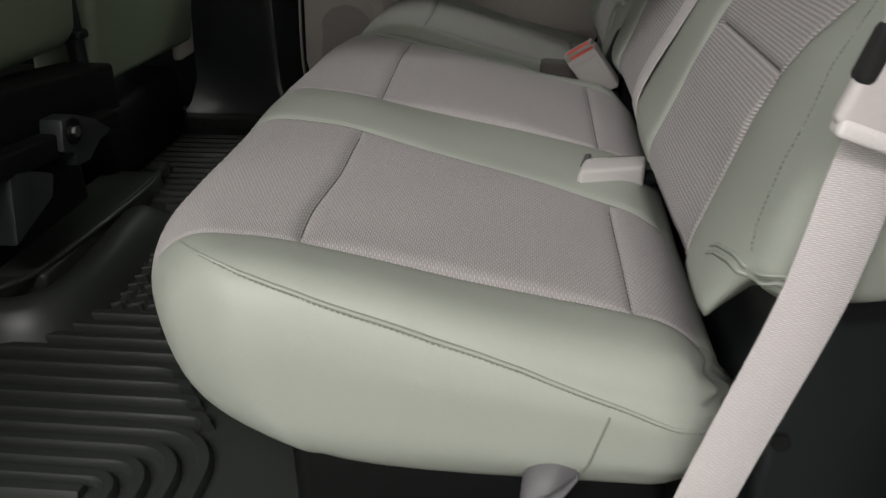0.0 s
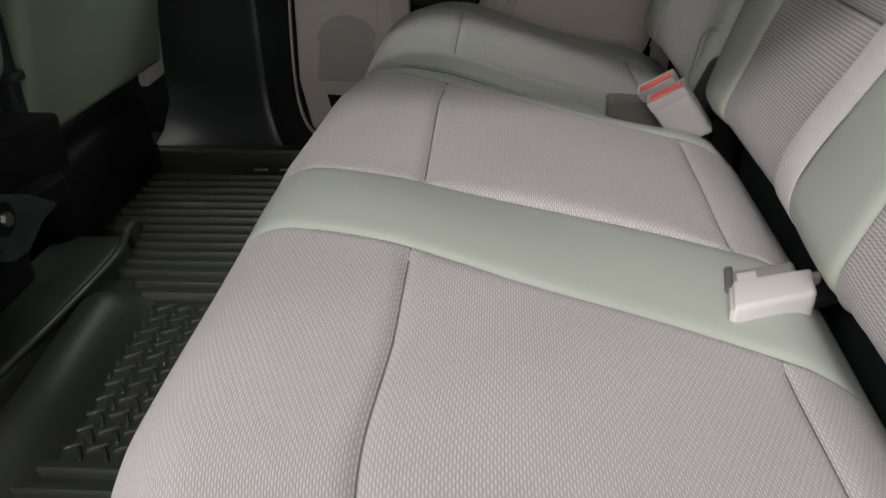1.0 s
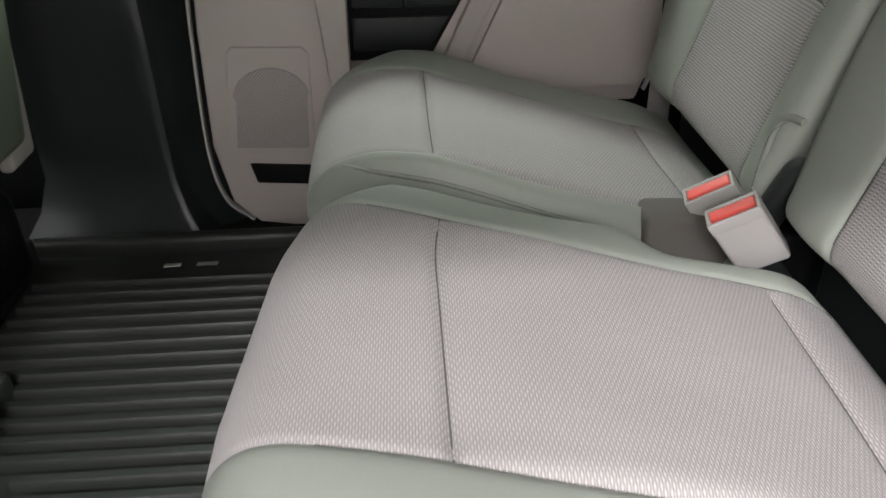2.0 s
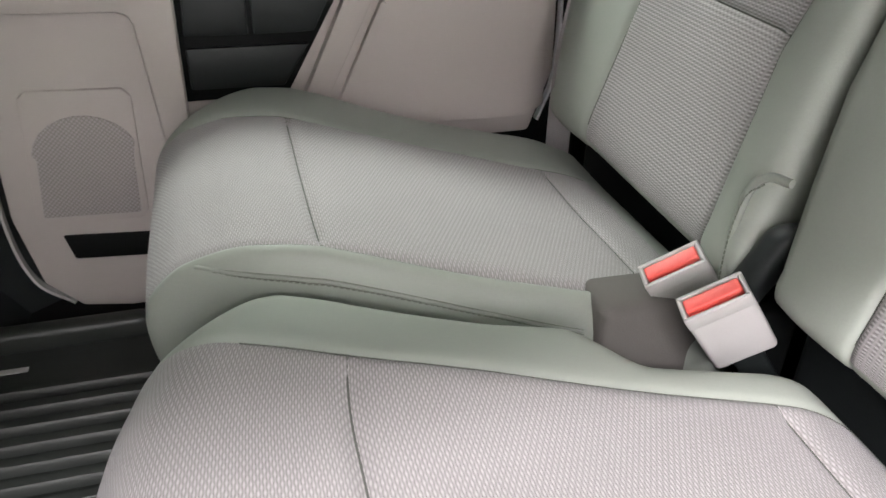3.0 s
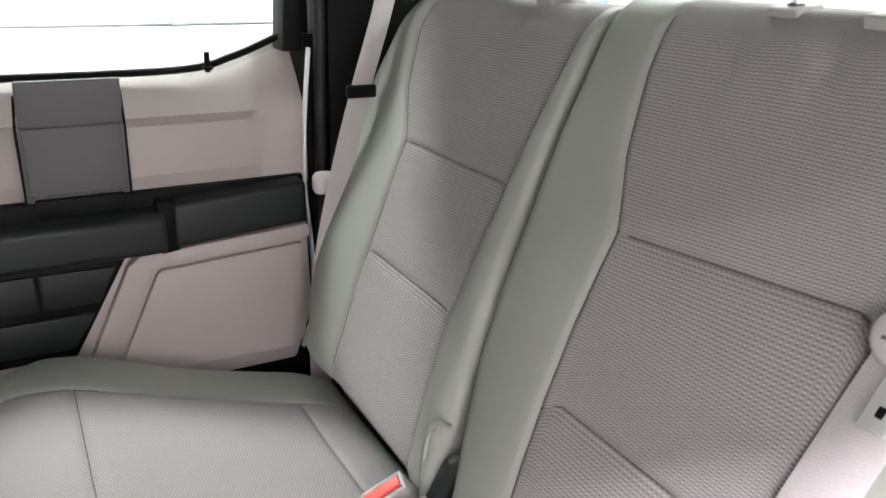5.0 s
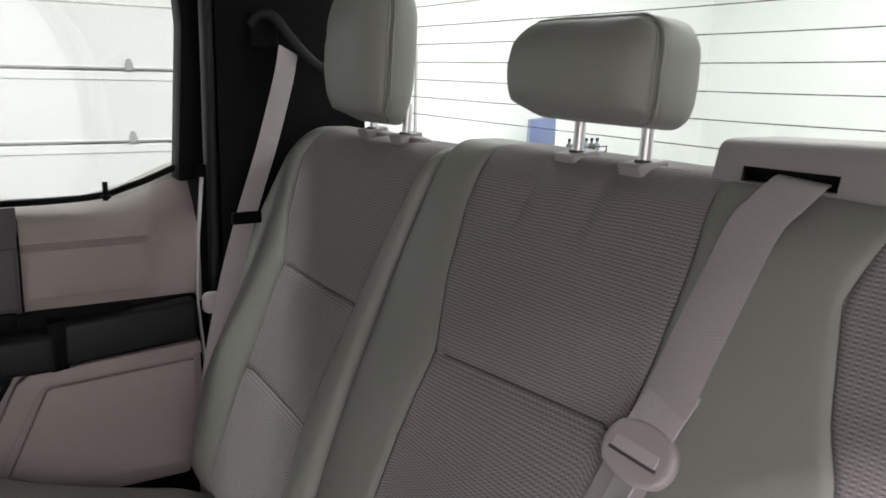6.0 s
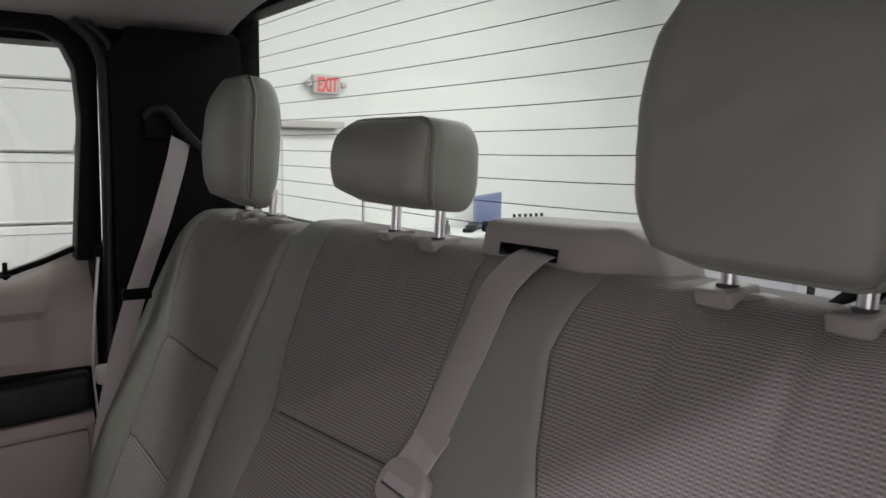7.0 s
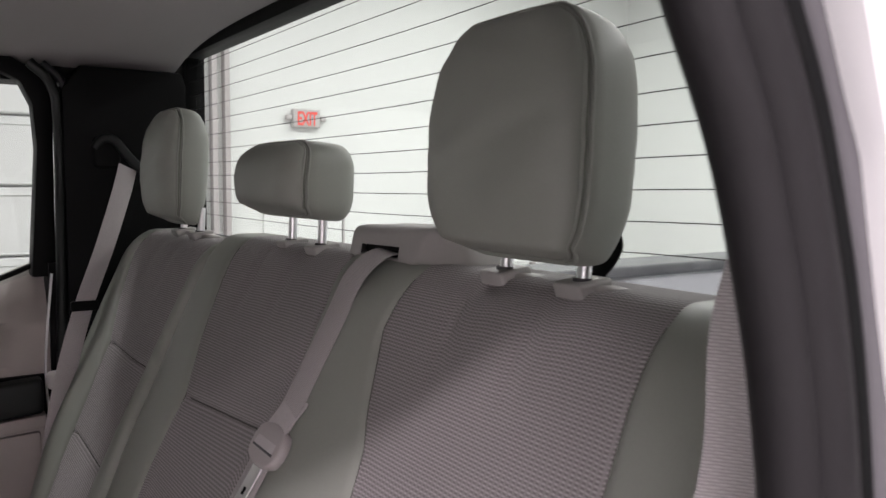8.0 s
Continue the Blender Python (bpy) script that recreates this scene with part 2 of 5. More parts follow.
def tube(name, pts, r, mat, parent=None, label="", sides=8, closed=False):
    """A round rod along points."""
    pts = [Vector(p) for p in pts]
    verts, faces = [], []
    n = len(pts)
    s = None
    for i, p in enumerate(pts):
        t = (pts[(i + 1) % n] if closed or i < n - 1 else p) - (pts[i - 1] if closed or i else p)
        t.normalize()
        if s is None:
            s = t.cross(Vector((0, 0, 1)) if abs(t.z) < 0.7 else Vector((1, 0, 0)))
        s = s - t * s.dot(t)
        s.normalize()
        w = s.cross(t)
        for k in range(sides):
            a = 2 * math.pi * k / sides
            verts.append(p + (s * math.cos(a) + w * math.sin(a)) * r)
    for i in range(n if closed else n - 1):
        j = (i + 1) % n
        for k in range(sides):
            faces.append((i * sides + k, i * sides + (k + 1) % sides, j * sides + (k + 1) % sides, j * sides + k))
    if not closed:
        faces += [tuple(range(sides))[::-1], tuple((n - 1) * sides + k for k in range(sides))]
    return shell(name, verts, faces, mat, parent, label, 50)


def ribbon(name, pts, wide, width, thick, mat, parent=None, label=""):
    """A strap along points; wide: the way across it, for each point."""
    verts, faces, weft, run = [], [], [], 0.0
    pts, wide = [Vector(p) for p in pts], [Vector(w).normalized() for w in wide]
    for i, (p, w) in enumerate(zip(pts, wide)):
        run += (p - pts[max(i - 1, 0)]).length
        t = pts[min(i + 1, len(pts) - 1)] - pts[max(i - 1, 0)]
        nrm = t.cross(w).normalized()
        for a, b in ((-1, -1), (-0.94, -1), (0.94, -1), (1, -1), (1, 1), (0.94, 1), (-0.94, 1), (-1, 1)):
            verts.append(p + w * a * width / 2 + nrm * b * thick / 2 * (0.5 if abs(a) == 1 else 1))
            weft.append((run, a * width / 2, 0))
    for i in range(len(pts) - 1):
        for k in range(8):
            faces.append((8 * i + k, 8 * i + (k + 1) % 8, 8 * i + 8 + (k + 1) % 8, 8 * i + 8 + k))
    faces += [tuple(range(8))[::-1], tuple(8 * len(pts) - 8 + k for k in range(8))]
    return shell(name, verts, faces, mat, parent, label, 50, weft)


def smooth_line(pts, n=8):
    """More points on a soft curve through the given ones."""
    p = [np.array(q, float) for q in pts]
    p = [2 * p[0] - p[1]] + p + [2 * p[-1] - p[-2]]
    out = []
    for i in range(1, len(p) - 2):
        for k in range(n):
            t = k / n
            out.append(0.5 * (2 * p[i] + (p[i + 1] - p[i - 1]) * t + (2 * p[i - 1] - 5 * p[i] + 4 * p[i + 1] - p[i + 2]) * t * t
                              + (3 * p[i] - p[i - 1] - 3 * p[i + 1] + p[i + 2]) * t ** 3))
    out.append(p[-2])
    return [tuple(map(float, q)) for q in out]


def bell(d, w):
    return np.exp(-(d / w) ** 2)


# ---- the workshop ----
GX0, GX1, GY0, GY1, GZ = -6.0, 7.0, -4.7, 6.4, 3.5


def slab(name, lo, hi, mat, label, kind="structure", category=""):
    bm = bmesh.new()
    bmesh.ops.create_cube(bm, size=1)
    for v in bm.verts:
        v.co = [l + (c + 0.5) * (h - l) for c, l, h in zip(v.co, lo, hi)]
    return tagged(part(name, bm, mat, None, "", False), label, category, "", kind)


slab("ground", (GX0 - 3, GY0 - 3, GROUND - 0.2), (GX1 + 3, GY1 + 3, GROUND), CONCRETE, "smooth grey concrete workshop floor", category="floor")
slab("wall_far", (GX0, GY1, GROUND), (GX1, GY1 + 0.2, GZ), WALLPAINT, "plain white painted workshop wall", category="wall")
slab("wall_rear", (GX1, GY0, GROUND), (GX1 + 0.2, GY1 + 0.2, GZ), WALLPAINT, "plain white painted workshop wall", category="wall")
slab("wall_front", (GX0 - 0.2, GY0, GROUND), (GX0, GY1 + 0.2, GZ), WALLPAINT, "plain white painted workshop wall", category="wall")
# never in view; stands here to throw soft light through the open door
slab("wall_near", (GX0 - 0.2, GY0 - 0.2, GROUND), (GX1 + 0.2, GY0, GZ), GREYPAINT, "unseen pale wall placed to bounce light into the cab", category="wall")
slab("ceiling", (GX0 - 0.2, GY0 - 0.2, GZ), (GX1 + 0.2, GY1 + 0.2, GZ + 0.2), WALLPAINT, "plain white workshop ceiling", category="ceiling")


# ---- the cab's shell ----
FLOOR = 0.03
slab("floor", (-2.2, -0.16, -0.03), (0.45, 1.60, FLOOR), CARPET, "black carpeted cab floor", category="floor")


def roof():
    A, B, C = steps([-2.2, 0.36], 0.06), steps([-0.15, 1.60], 0.06), [1.285, 1.34]
    bl = Block(A, B, C, 0.018)
    p = bl.round(bl.rest)
    p[:, 2] -= 0.065 * np.abs((p[:, 1] - 0.725) / 0.875) ** 5
    return tagged(shell("headliner", p, bl.faces, ROOFCLOTH, None, "", 50), "grey cloth roof lining of the cab", "headliner", kind="structure")


roof()


def holed(name, outer, hole, axis, a, b, mat, label, category="wall"):
    """A flat wall with one opening through it. outer, hole: (u0, v0, u1, v1)."""
    bm = bmesh.new()
    u = [outer[0], hole[0], hole[2], outer[2]]
    v = [outer[1], hole[1], hole[3], outer[3]]
    for i in range(3):
        for j in range(3):
            if i == 1 and j == 1:
                continue
            q = []
            for s, t in ((u[i], v[j]), (u[i + 1], v[j]), (u[i + 1], v[j + 1]), (u[i], v[j + 1])):
                p = [s, t]
                p.insert(axis, a)
                q.append(bm.verts.new(p))
            bm.faces.new(q)
    bmesh.ops.remove_doubles(bm, verts=bm.verts, dist=1e-5)
    ext = bmesh.ops.extrude_face_region(bm, geom=list(bm.faces))
    d = [0, 0, 0]
    d[axis] = b - a
    bmesh.ops.translate(bm, vec=d, verts=[e for e in ext["geom"] if isinstance(e, bmesh.types.BMVert)])
    return tagged(part(name, bm, mat, None, "", False), label, category, "", "structure")


holed("wall_cab_front", (-0.2, -0.03, 1.65, 1.34), (0.02, 0.70, 1.43, 1.22), 0, -2.26, -2.2, BLACK, "black front of the cab with windscreen opening")
holed("wall_cab_near", (-2.2, -0.03, -0.85, 1.30), (-2.0, 0.74, -1.0, 1.20), 1, -0.22, -0.16, BLACK, "black front side of the cab with window opening")
holed("wall_cab_far", (-2.2, -0.03, -0.86, 1.30), (-1.9, 0.80, -1.1, 1.15), 1, 1.60, 1.66, BLACK, "black front side of the cab with window opening")
slab("roof_rail_near", (-0.85, -0.21, 1.20), (0.36, -0.10, 1.33), BLACK, "black roof rail over the open door", category="roof rail")
slab("roof_rail_far", (-0.86, 1.56, 1.20), (0.36, 1.66, 1.33), BLACK, "black roof rail over the closed door", category="roof rail")
slab("sill_near", (-0.85, -0.22, -0.10), (0.45, -0.13, FLOOR + 0.012), CHARCOAL, "black door sill of the open doorway", category="door sill")


# ---- seams ----
def stitches(name, pts, parent, lift=(0, 0, 0), size=0.0011, length=0.0045, gap=0.0025, mat=None):
    """A row of single thread stitches along a line."""
    P = [Vector(p) + Vector(lift) for p in smooth_line(pts, 6)]
    verts, faces, run = [], [], 0.0
    for a, b in zip(P, P[1:]):
        d = (b - a).length
        t = (b - a).normalized()
        s = t.cross(Vector((0.1, 0.2, 0.97))).normalized()
        w = s.cross(t)
        while run < d:
            c0, c1 = a + t * run, a + t * min(run + length, d + length)
            k = len(verts)
            for c in (c0, c1):
                verts += [c + s * size, c + w * size, c - s * size, c - w * size]
            faces += [(k, k + 1, k + 5, k + 4), (k + 1, k + 2, k + 6, k + 5), (k + 2, k + 3, k + 7, k + 6), (k + 3, k, k + 4, k + 7),
                      (k + 3, k + 2, k + 1, k), (k + 4, k + 5, k + 6, k + 7)]
            run += length + gap
        run -= d
    return shell(name, verts, faces, mat or THREAD, parent)


# ---- rear seats: two pieces, each a cushion and a backrest ----
wide_seat = thing("rear_seat", "wide two-place rear seat in sage vinyl and grey cloth", "seat", "rear seats", at=(-0.1, 0.45, FLOOR))
narrow_seat = thing("rear_seat", "narrow single rear seat in sage vinyl and grey cloth", "seat", "rear seats", at=(-0.1, 1.2, FLOOR))


def cushion(T, y0, y1, cloths, curves, front, rear, notch=0.0, far=False, side=0.05, inset=0.0, corner=(0.10, 0.10, 0.2, 0.2), nose_r=0.075, ahead=-0.16, crown=0.005, shy=0.0):
    """curves: each knot's place across at the front seam and at the rear seam; front, rear: heights there, for each knot."""
    knots = [y0] + [k for c in cloths for k in c] + [y1]
    A, B, C = tight([-0.525, 0.045], (-0.35, -0.042), 0.009), tight(knots, knots[1:-1], 0.009), steps([0.165, 0.37], 0.011)
    bl = Block(A, B, C, (nose_r, side, 0.070))

    def warp(p):
        a = np.clip((p[:, 0] + 0.35) / 0.308, -0.45, 1.2)
        lo = np.interp(p[:, 1], knots, [c[0] for c in curves])
        hi = np.interp(p[:, 1], knots, [c[1] for c in curves])
        y = lo + (hi - lo) * a
        x = p[:, 0] + inset * np.clip((-0.36 - p[:, 0]) / 0.1, 0, 1)
        x = x + shy * np.clip((p[:, 1] - 0.60) / 0.22, 0, 1) * np.clip((-0.36 - p[:, 0]) / 0.10, 0, 1)
        if not far:
            x = x - 0.011 * np.clip((0.28 - p[:, 1]) / 0.18, 0, 1) * bell(p[:, 0] + 0.35, 0.08)
        for edge, sgn, far_back, reach in ((y0, 1, corner[0], corner[2]), (y1, -1, corner[1], corner[3])):
            d = np.clip(1 - sgn * (p[:, 1] - edge) / reach, 0, 1)
            x = x + far_back * d ** 2 * np.clip((-0.22 - p[:, 0]) / 0.28, 0, 1)
        if far:
            x = x + 0.008 * bell(p[:, 0] + 0.35, 0.09)
        zf, zr = np.interp(p[:, 1], knots, front), np.interp(p[:, 1], knots, rear)
        up = np.clip((p[:, 2] - 0.20) / 0.15, 0, 1)
        s = np.clip((p[:, 0] + 0.35) / 0.308, -1, 1.3)
        s = np.where(s < 0, ahead * (1 - np.exp(s / -ahead)), s)
        z = p[:, 2] + (zf + (zr - zf) * s - 0.37) * up
        ontop = np.clip((p[:, 2] - 0.325) / 0.04, 0, 1) * np.clip((0.035 - p[:, 0]) / 0.03, 0, 1)
        for c0, c1 in cloths:
            inside = np.clip((p[:, 1] - c0) / 0.012, 0, 1) * np.clip((c1 - p[:, 1]) / 0.012, 0, 1)
            z = z - ontop * inside * (0.002 + 0.006 * bell(p[:, 0] + 0.35, 0.0045) + 0.005 * bell(p[:, 0] + 0.042, 0.0045))
            z = z + ontop * inside * 0.006 * np.clip(1 - ((p[:, 0] + 0.195) / 0.155) ** 2, 0, 1)
            for c in (c0, c1):
                z = z - ontop * 0.0035 * bell(p[:, 1] - c, 0.004)
        # soft crowns of the vinyl strips
        for e0, e1 in zip(knots[::2], knots[1::2]):
            f = np.clip((p[:, 1] - e0) / (e1 - e0), 0, 1)
            z = z + ontop * crown * np.where((p[:, 1] > e0) & (p[:, 1] < e1), np.sin(np.pi * f), 0)
        x = x + 0.085 * np.clip((0.31 - p[:, 2]) / 0.145, 0, 1) ** 2.4 * np.clip((-0.28 - p[:, 0]) / 0.2, 0, 1)
        z = z + 0.016 * np.clip((0.25 - p[:, 2]) / 0.085, 0, 1) * np.clip((-0.18 - p[:, 0]) / 0.24, 0, 1) ** 1.5
        if far:
            z = z + 0.030 * np.clip((p[:, 0] + 0.065) / 0.11, 0, 1) ** 1.5 * up
        if notch:
            n = np.clip((p[:, 0] + (0.125 if far else 0.165)) / 0.05, 0, 1)
            n = n * n * (3 - 2 * n)
            if far:
                y = y + notch * n * np.clip((y0 + 0.10 - p[:, 1]) / 0.10, 0, 1)
            else:
                y = y - notch * n * np.clip((p[:, 1] - y1 + 0.10) / 0.10, 0, 1)
        # creases of the soft cover
        q = np.stack([x, y, z], 1)
        z = z + 0.0012 * np.sin(q[:, 0] * 23 + 3 * np.sin(q[:, 1] * 11)) * ontop
        if not far:
            end = np.clip((p[:, 0] - 0.005) / 0.03, 0, 1) * np.clip((0.12 - p[:, 1]) / 0.05, 0, 1)
            x = x + end * (0.008 * np.sin(p[:, 2] * 190 + 126 * p[:, 1]) + 0.004 * np.sin(p[:, 2] * 410 - 90 * p[:, 1]))
        return np.stack([x, y, z], 1)
    P = warp(bl.round(bl.rest))
    weft = np.stack([bl.rest[:, 0] + bl.rest[:, 2], P[:, 1], 0 * P[:, 1]], 1)
    groups = {"cover": []}
    for f, m in zip(bl.faces, bl.mid):
        key = "cover"
        for i, (c0, c1) in enumerate(cloths):
            if c0 < m[1] < c1 and m[2] > 0.24 and m[0] < 0.044:
                key = ("front_panel", "centre_panel", "rear_panel")[0 if m[0] < -0.35 else 1 if m[0] < -0.042 else 2] + "#%d" % i
        groups.setdefault(key, []).append(f)
    base = shell("cushion", P, groups.pop("cover"), LEATHER, T, "smooth sage green vinyl cushion cover")
    for key, faces in groups.items():
        shell(key.split("#")[0], P, faces, CLOTH, base, "grey woven cloth insert", None, weft)

    def skin(pts):
        return [tuple(map(float, v)) for v in warp(bl.round(np.array(pts, float)))]
    # fine dark seams at the cloth's edges and across it
    for c0, c1 in cloths:
        for xs in (-0.35, -0.042):
            tube("seam", skin([(xs, c0 + (c1 - c0) * i / 24, 0.37) for i in range(25)]), 0.0010, THREAD, base, "", 5)
        for c in (c0, c1):
            tube("seam", skin([(-0.44 + 0.48 * i / 40, c, 0.37) for i in range(41)]), 0.0007, THREAD, base, "", 5)
    return base, skin


wide_cushion, wide_skin = cushion(
    wide_seat, 0.0, 0.965, [(0.10, 0.412), (0.549, 0.844)],
    [(0.0, 0.0), (0.10, 0.10), (0.412, 0.343), (0.549, 0.50), (0.844, 0.778), (0.965, 0.90)],
    [0.372, 0.372, 0.374, 0.376, 0.391, 0.350], [0.305, 0.310, 0.314, 0.326, 0.335, 0.322], notch=0.07, corner=(0.10, 0.10, 0.2, 0.2), shy=0.020)
narrow_cushion, narrow_skin = cushion(
    narrow_seat, 0.955, 1.425, [(0.992, 1.289)],
    [(0.962, 0.905), (0.99, 0.935), (1.289, 1.239), (1.42, 1.365)],
    [0.383, 0.388, 0.384, 0.376], [0.316, 0.316, 0.306, 0.306], notch=0.015, far=True, side=0.034, inset=0.03, corner=(0.006, 0.07, 0.14, 0.14), nose_r=0.11, ahead=-0.03, crown=0.002)
# double welt along the side of each cushion
def welt(skin, base, y, r, xs, turns):
    """It turns about the rounded edge from the top (0) down to the side (90), by degrees at some places along it."""
    def line(more):
        rows = []
        for i in range(91):
            x = xs[0] + (xs[-1] - xs[0]) * i / 90
            k = math.tan(radians(min(89, float(np.interp(x, xs, turns)) + more * min(1, 0.15 + (x - xs[0]) / 0.03))))
            rows.append((x, y + r[0] * (1 - k), 0.37) if k < 1 else (x, y, 0.37 - r[1] * (1 - 1 / k)))
        return skin(rows)
    tube("seam", line(-3.6), 0.0006, SEAMGREY, base, "", 5)
    tube("welt", line(-1.8), 0.0017, LEATHER, base, "", 8)
    tube("seam", line(0), 0.0008, SEAMGREY, base, "", 5)
    stitches("stitching", line(0.7), base, (0, -0.0005, 0), 0.0007, 0.0036, 0.0016, SEAMGREY)


welt(wide_skin, wide_cushion, 0.0, (0.05, 0.07), (-0.493, -0.485, -0.475, -0.465, -0.455, -0.435, -0.415, -0.39, -0.345, -0.30, -0.224, -0.18, -0.14, -0.10, -0.055, -0.01, 0.03),
     (-36, -18, 3, 14, 20, 27, 31, 35, 39, 41.5, 44.5, 48, 53, 61, 70, 84, 88))
welt(narrow_skin, narrow_cushion, 0.955, (0.034, 0.07), (-0.497, -0.48, -0.462, -0.444, -0.426, -0.397, -0.367, -0.30, -0.25, -0.20, -0.16, -0.125), (21, 33, 39, 42, 44, 46, 48, 48.5, 50, 53, 57, 59))
tube("seam", wide_skin([(-0.068 - 0.002 * i, 0.0, 0.312 - 0.0125 * i) for i in range(10)]), 0.0011, SEAMGREY, wide_cushion, "", 5)
ribbon("pull_tab", smooth_line([(-0.090, 0.012, 0.212), (-0.112, -0.006, 0.207), (-0.132, -0.008, 0.198), (-0.138, -0.004, 0.184), (-0.126, 0.0, 0.176), (-0.105, 0.004, 0.186), (-0.088, 0.012, 0.206)]),
       [(0.1, 0.75, 0.6)] * 49, 0.030, 0.002, STRAPGREY, wide_cushion, "grey webbing pull tab")
rounded("end_patch", (-0.116, 0.930, 0.19), (0.03, 0.985, 0.338), 0.012, FELT, narrow_cushion, "grey cloth end of the cushion",
        warp=lambda x, y, z: (x, y - 0.02 + 0.1 * (x + 0.1), z - 0.1 * (x + 0.1)))
for T, y0, y1 in ((wide_seat, 0.03, 0.90), (narrow_seat, 0.97, 1.38)):
    # added box and legs, black to give the shadow under the cushion
    rounded("base", (-0.36, y0, 0.06), (0.0, y1, 0.200), 0.02, BLACK, T, "added black seat base for the shadow under the cushion")
    for yy in (y0 + 0.06, y1 - 0.06):
        rounded("leg", (-0.30, yy - 0.02, FLOOR), (-0.05, yy + 0.02, 0.07), 0.006, BLACK, T, "", 2)
    rounded("back_frame", (0.075, y0 + 0.01, FLOOR), (0.30, y1 - 0.01, 0.37), 0.012, PILLARBLACK, T, "black panel behind the seat")

tube("bolt_hole", [(0.088, 0.034, 0.222), (0.088, 0.0405, 0.222)], 0.0085, CARPET, wide_seat, "dark bolt hole", 14)
# ---- backrests ----
PROFILE = [(0.30, -0.018), (0.34, -0.012), (0.42, 0.022), (0.526, 0.068), (0.60, 0.102), (0.69, 0.143), (0.80, 0.187), (0.90, 0.228), (1.0, 0.25)]


def lean(z):
    return np.interp(z, [p[0] for p in PROFILE], [p[1] for p in PROFILE])


def recline(y, z):
    """How far the upper seat back lies behind the profile, more towards the open door."""
    near = np.clip((0.55 - y) / 0.15, 0, 1)
    rise = near * np.interp(z, [0.55, 0.73], [0, 1]) + (1 - near) * np.interp(z, [0.60, 0.86], [0, 1])
    return np.interp(y, [0.25, 0.45, 0.7, 0.95, 1.1], [0.048, 0.045, 0.036, 0.02, 0]) * rise


def backrest(T, y0, y1, cloths, edges, seams, zlo, zhi, levels=(0.38, 0.52, 0.69, 0.76, 0.84, 0.90), lift=0.0, sag=0.0, crown=0.003, skew=(), puckers=()):
    """edges: each knot's place across at the levels."""
    knots = [y0] + [k for c in cloths for k in c] + [y1]
    A, B, C = steps([0.0, 0.115], 0.011), tight(knots, knots[1:-1], 0.009), tight([zlo, zhi], seams, 0.009)
    bl = Block(A, B, C, (0.035, 0.008, 0.05))

    def warp(p):
        y = np.zeros(len(p))
        cols = [np.interp(p[:, 2], levels, e) for e in edges]
        for i in range(len(knots) - 1):
            s = (p[:, 1] >= knots[i] - 1e-6) & (p[:, 1] <= knots[i + 1] + 1e-6)
            f = (p[:, 1] - knots[i]) / (knots[i + 1] - knots[i])
            y = np.where(s, cols[i] + (cols[i + 1] - cols[i]) * f, y)
        front = np.clip((0.05 - p[:, 0]) / 0.05, 0, 1)
        x = p[:, 0] + lean(p[:, 2])
        for c0, c1 in cloths:
            inside = np.clip((p[:, 1] - c0) / 0.014, 0, 1) * np.clip((c1 - p[:, 1]) / 0.014, 0, 1)
            dip = 0.004 * inside
            for s in seams:
                dip = dip + inside * 0.006 * bell(p[:, 2] - s, 0.0045)
                dip = dip - inside * 0.004 * bell(p[:, 2] - s + 0.045, 0.03)
            for c in (c0, c1):
                dip = dip + 0.005 * bell(p[:, 1] - c, 0.004)
            x = x + front * dip
        for e0, e1 in zip(knots[::2], knots[1::2]):
            f = np.clip((p[:, 1] - e0) / (e1 - e0), 0, 1)
            x = x - front * crown * np.where((p[:, 1] > e0) & (p[:, 1] < e1), np.sin(np.pi * f), 0)
        flank = np.clip((y0 + 0.027 - p[:, 1]) / 0.010, 0, 1)
        z = p[:, 2] + lift * flank * np.clip((0.44 - p[:, 2]) / 0.10, 0, 1)
        z = z - sag * np.clip((0.32 - p[:, 1]) / 0.2, 0, 1) * np.clip((0.45 - p[:, 2]) / 0.11, 0, 1)
        z = z + (0.09 if sag else 0.0) * np.clip((p[:, 0] - 0.006) / 0.018, 0, 1) * np.clip((0.45 - p[:, 2]) / 0.11, 0, 1) * np.clip((0.35 - p[:, 1]) / 0.2, 0, 1) * (1 - flank)
        z = z + (0.015 if sag else 0.0) * np.clip((p[:, 1] - 0.33) / 0.15, 0, 1) * np.clip((0.45 - p[:, 2]) / 0.11, 0, 1)
        if sag:
            x = x + 0.014 * np.clip((0.30 - p[:, 1]) / 0.2, 0, 1) * np.clip((0.48 - p[:, 2]) / 0.12, 0, 1)
        for c0, c1, near, low, high in skew:
            inside = np.clip((p[:, 1] - c0) / 0.02, 0, 1) * np.clip((c1 - p[:, 1]) / 0.02, 0, 1)
            z = z + inside * (low * bell(p[:, 2] - seams[0], 0.06) + (high + near * np.clip((c1 - p[:, 1]) / (c1 - c0), 0, 1)) * bell(p[:, 2] - seams[1], 0.06))
        x = x + lean(z) - lean(p[:, 2]) + recline(y, z)
        for c in puckers:
            x = x + 0.007 * bell(y - c - 0.024, 0.008) * np.clip((p[:, 2] - 0.79) / 0.07, 0, 1) * front
            z = z - 0.003 * bell(y - c, 0.02) * np.clip((p[:, 2] - 0.80) / 0.09, 0, 1) * np.clip((0.075 - p[:, 0]) / 0.03, 0, 1)
        return np.stack([x, y, z], 1)
    P = warp(bl.round(bl.rest))
    weft = np.stack([bl.rest[:, 2] + bl.rest[:, 0], P[:, 1], 0 * P[:, 1]], 1)
    groups = {"cover": []}
    for f, m in zip(bl.faces, bl.mid):
        key = "cover"
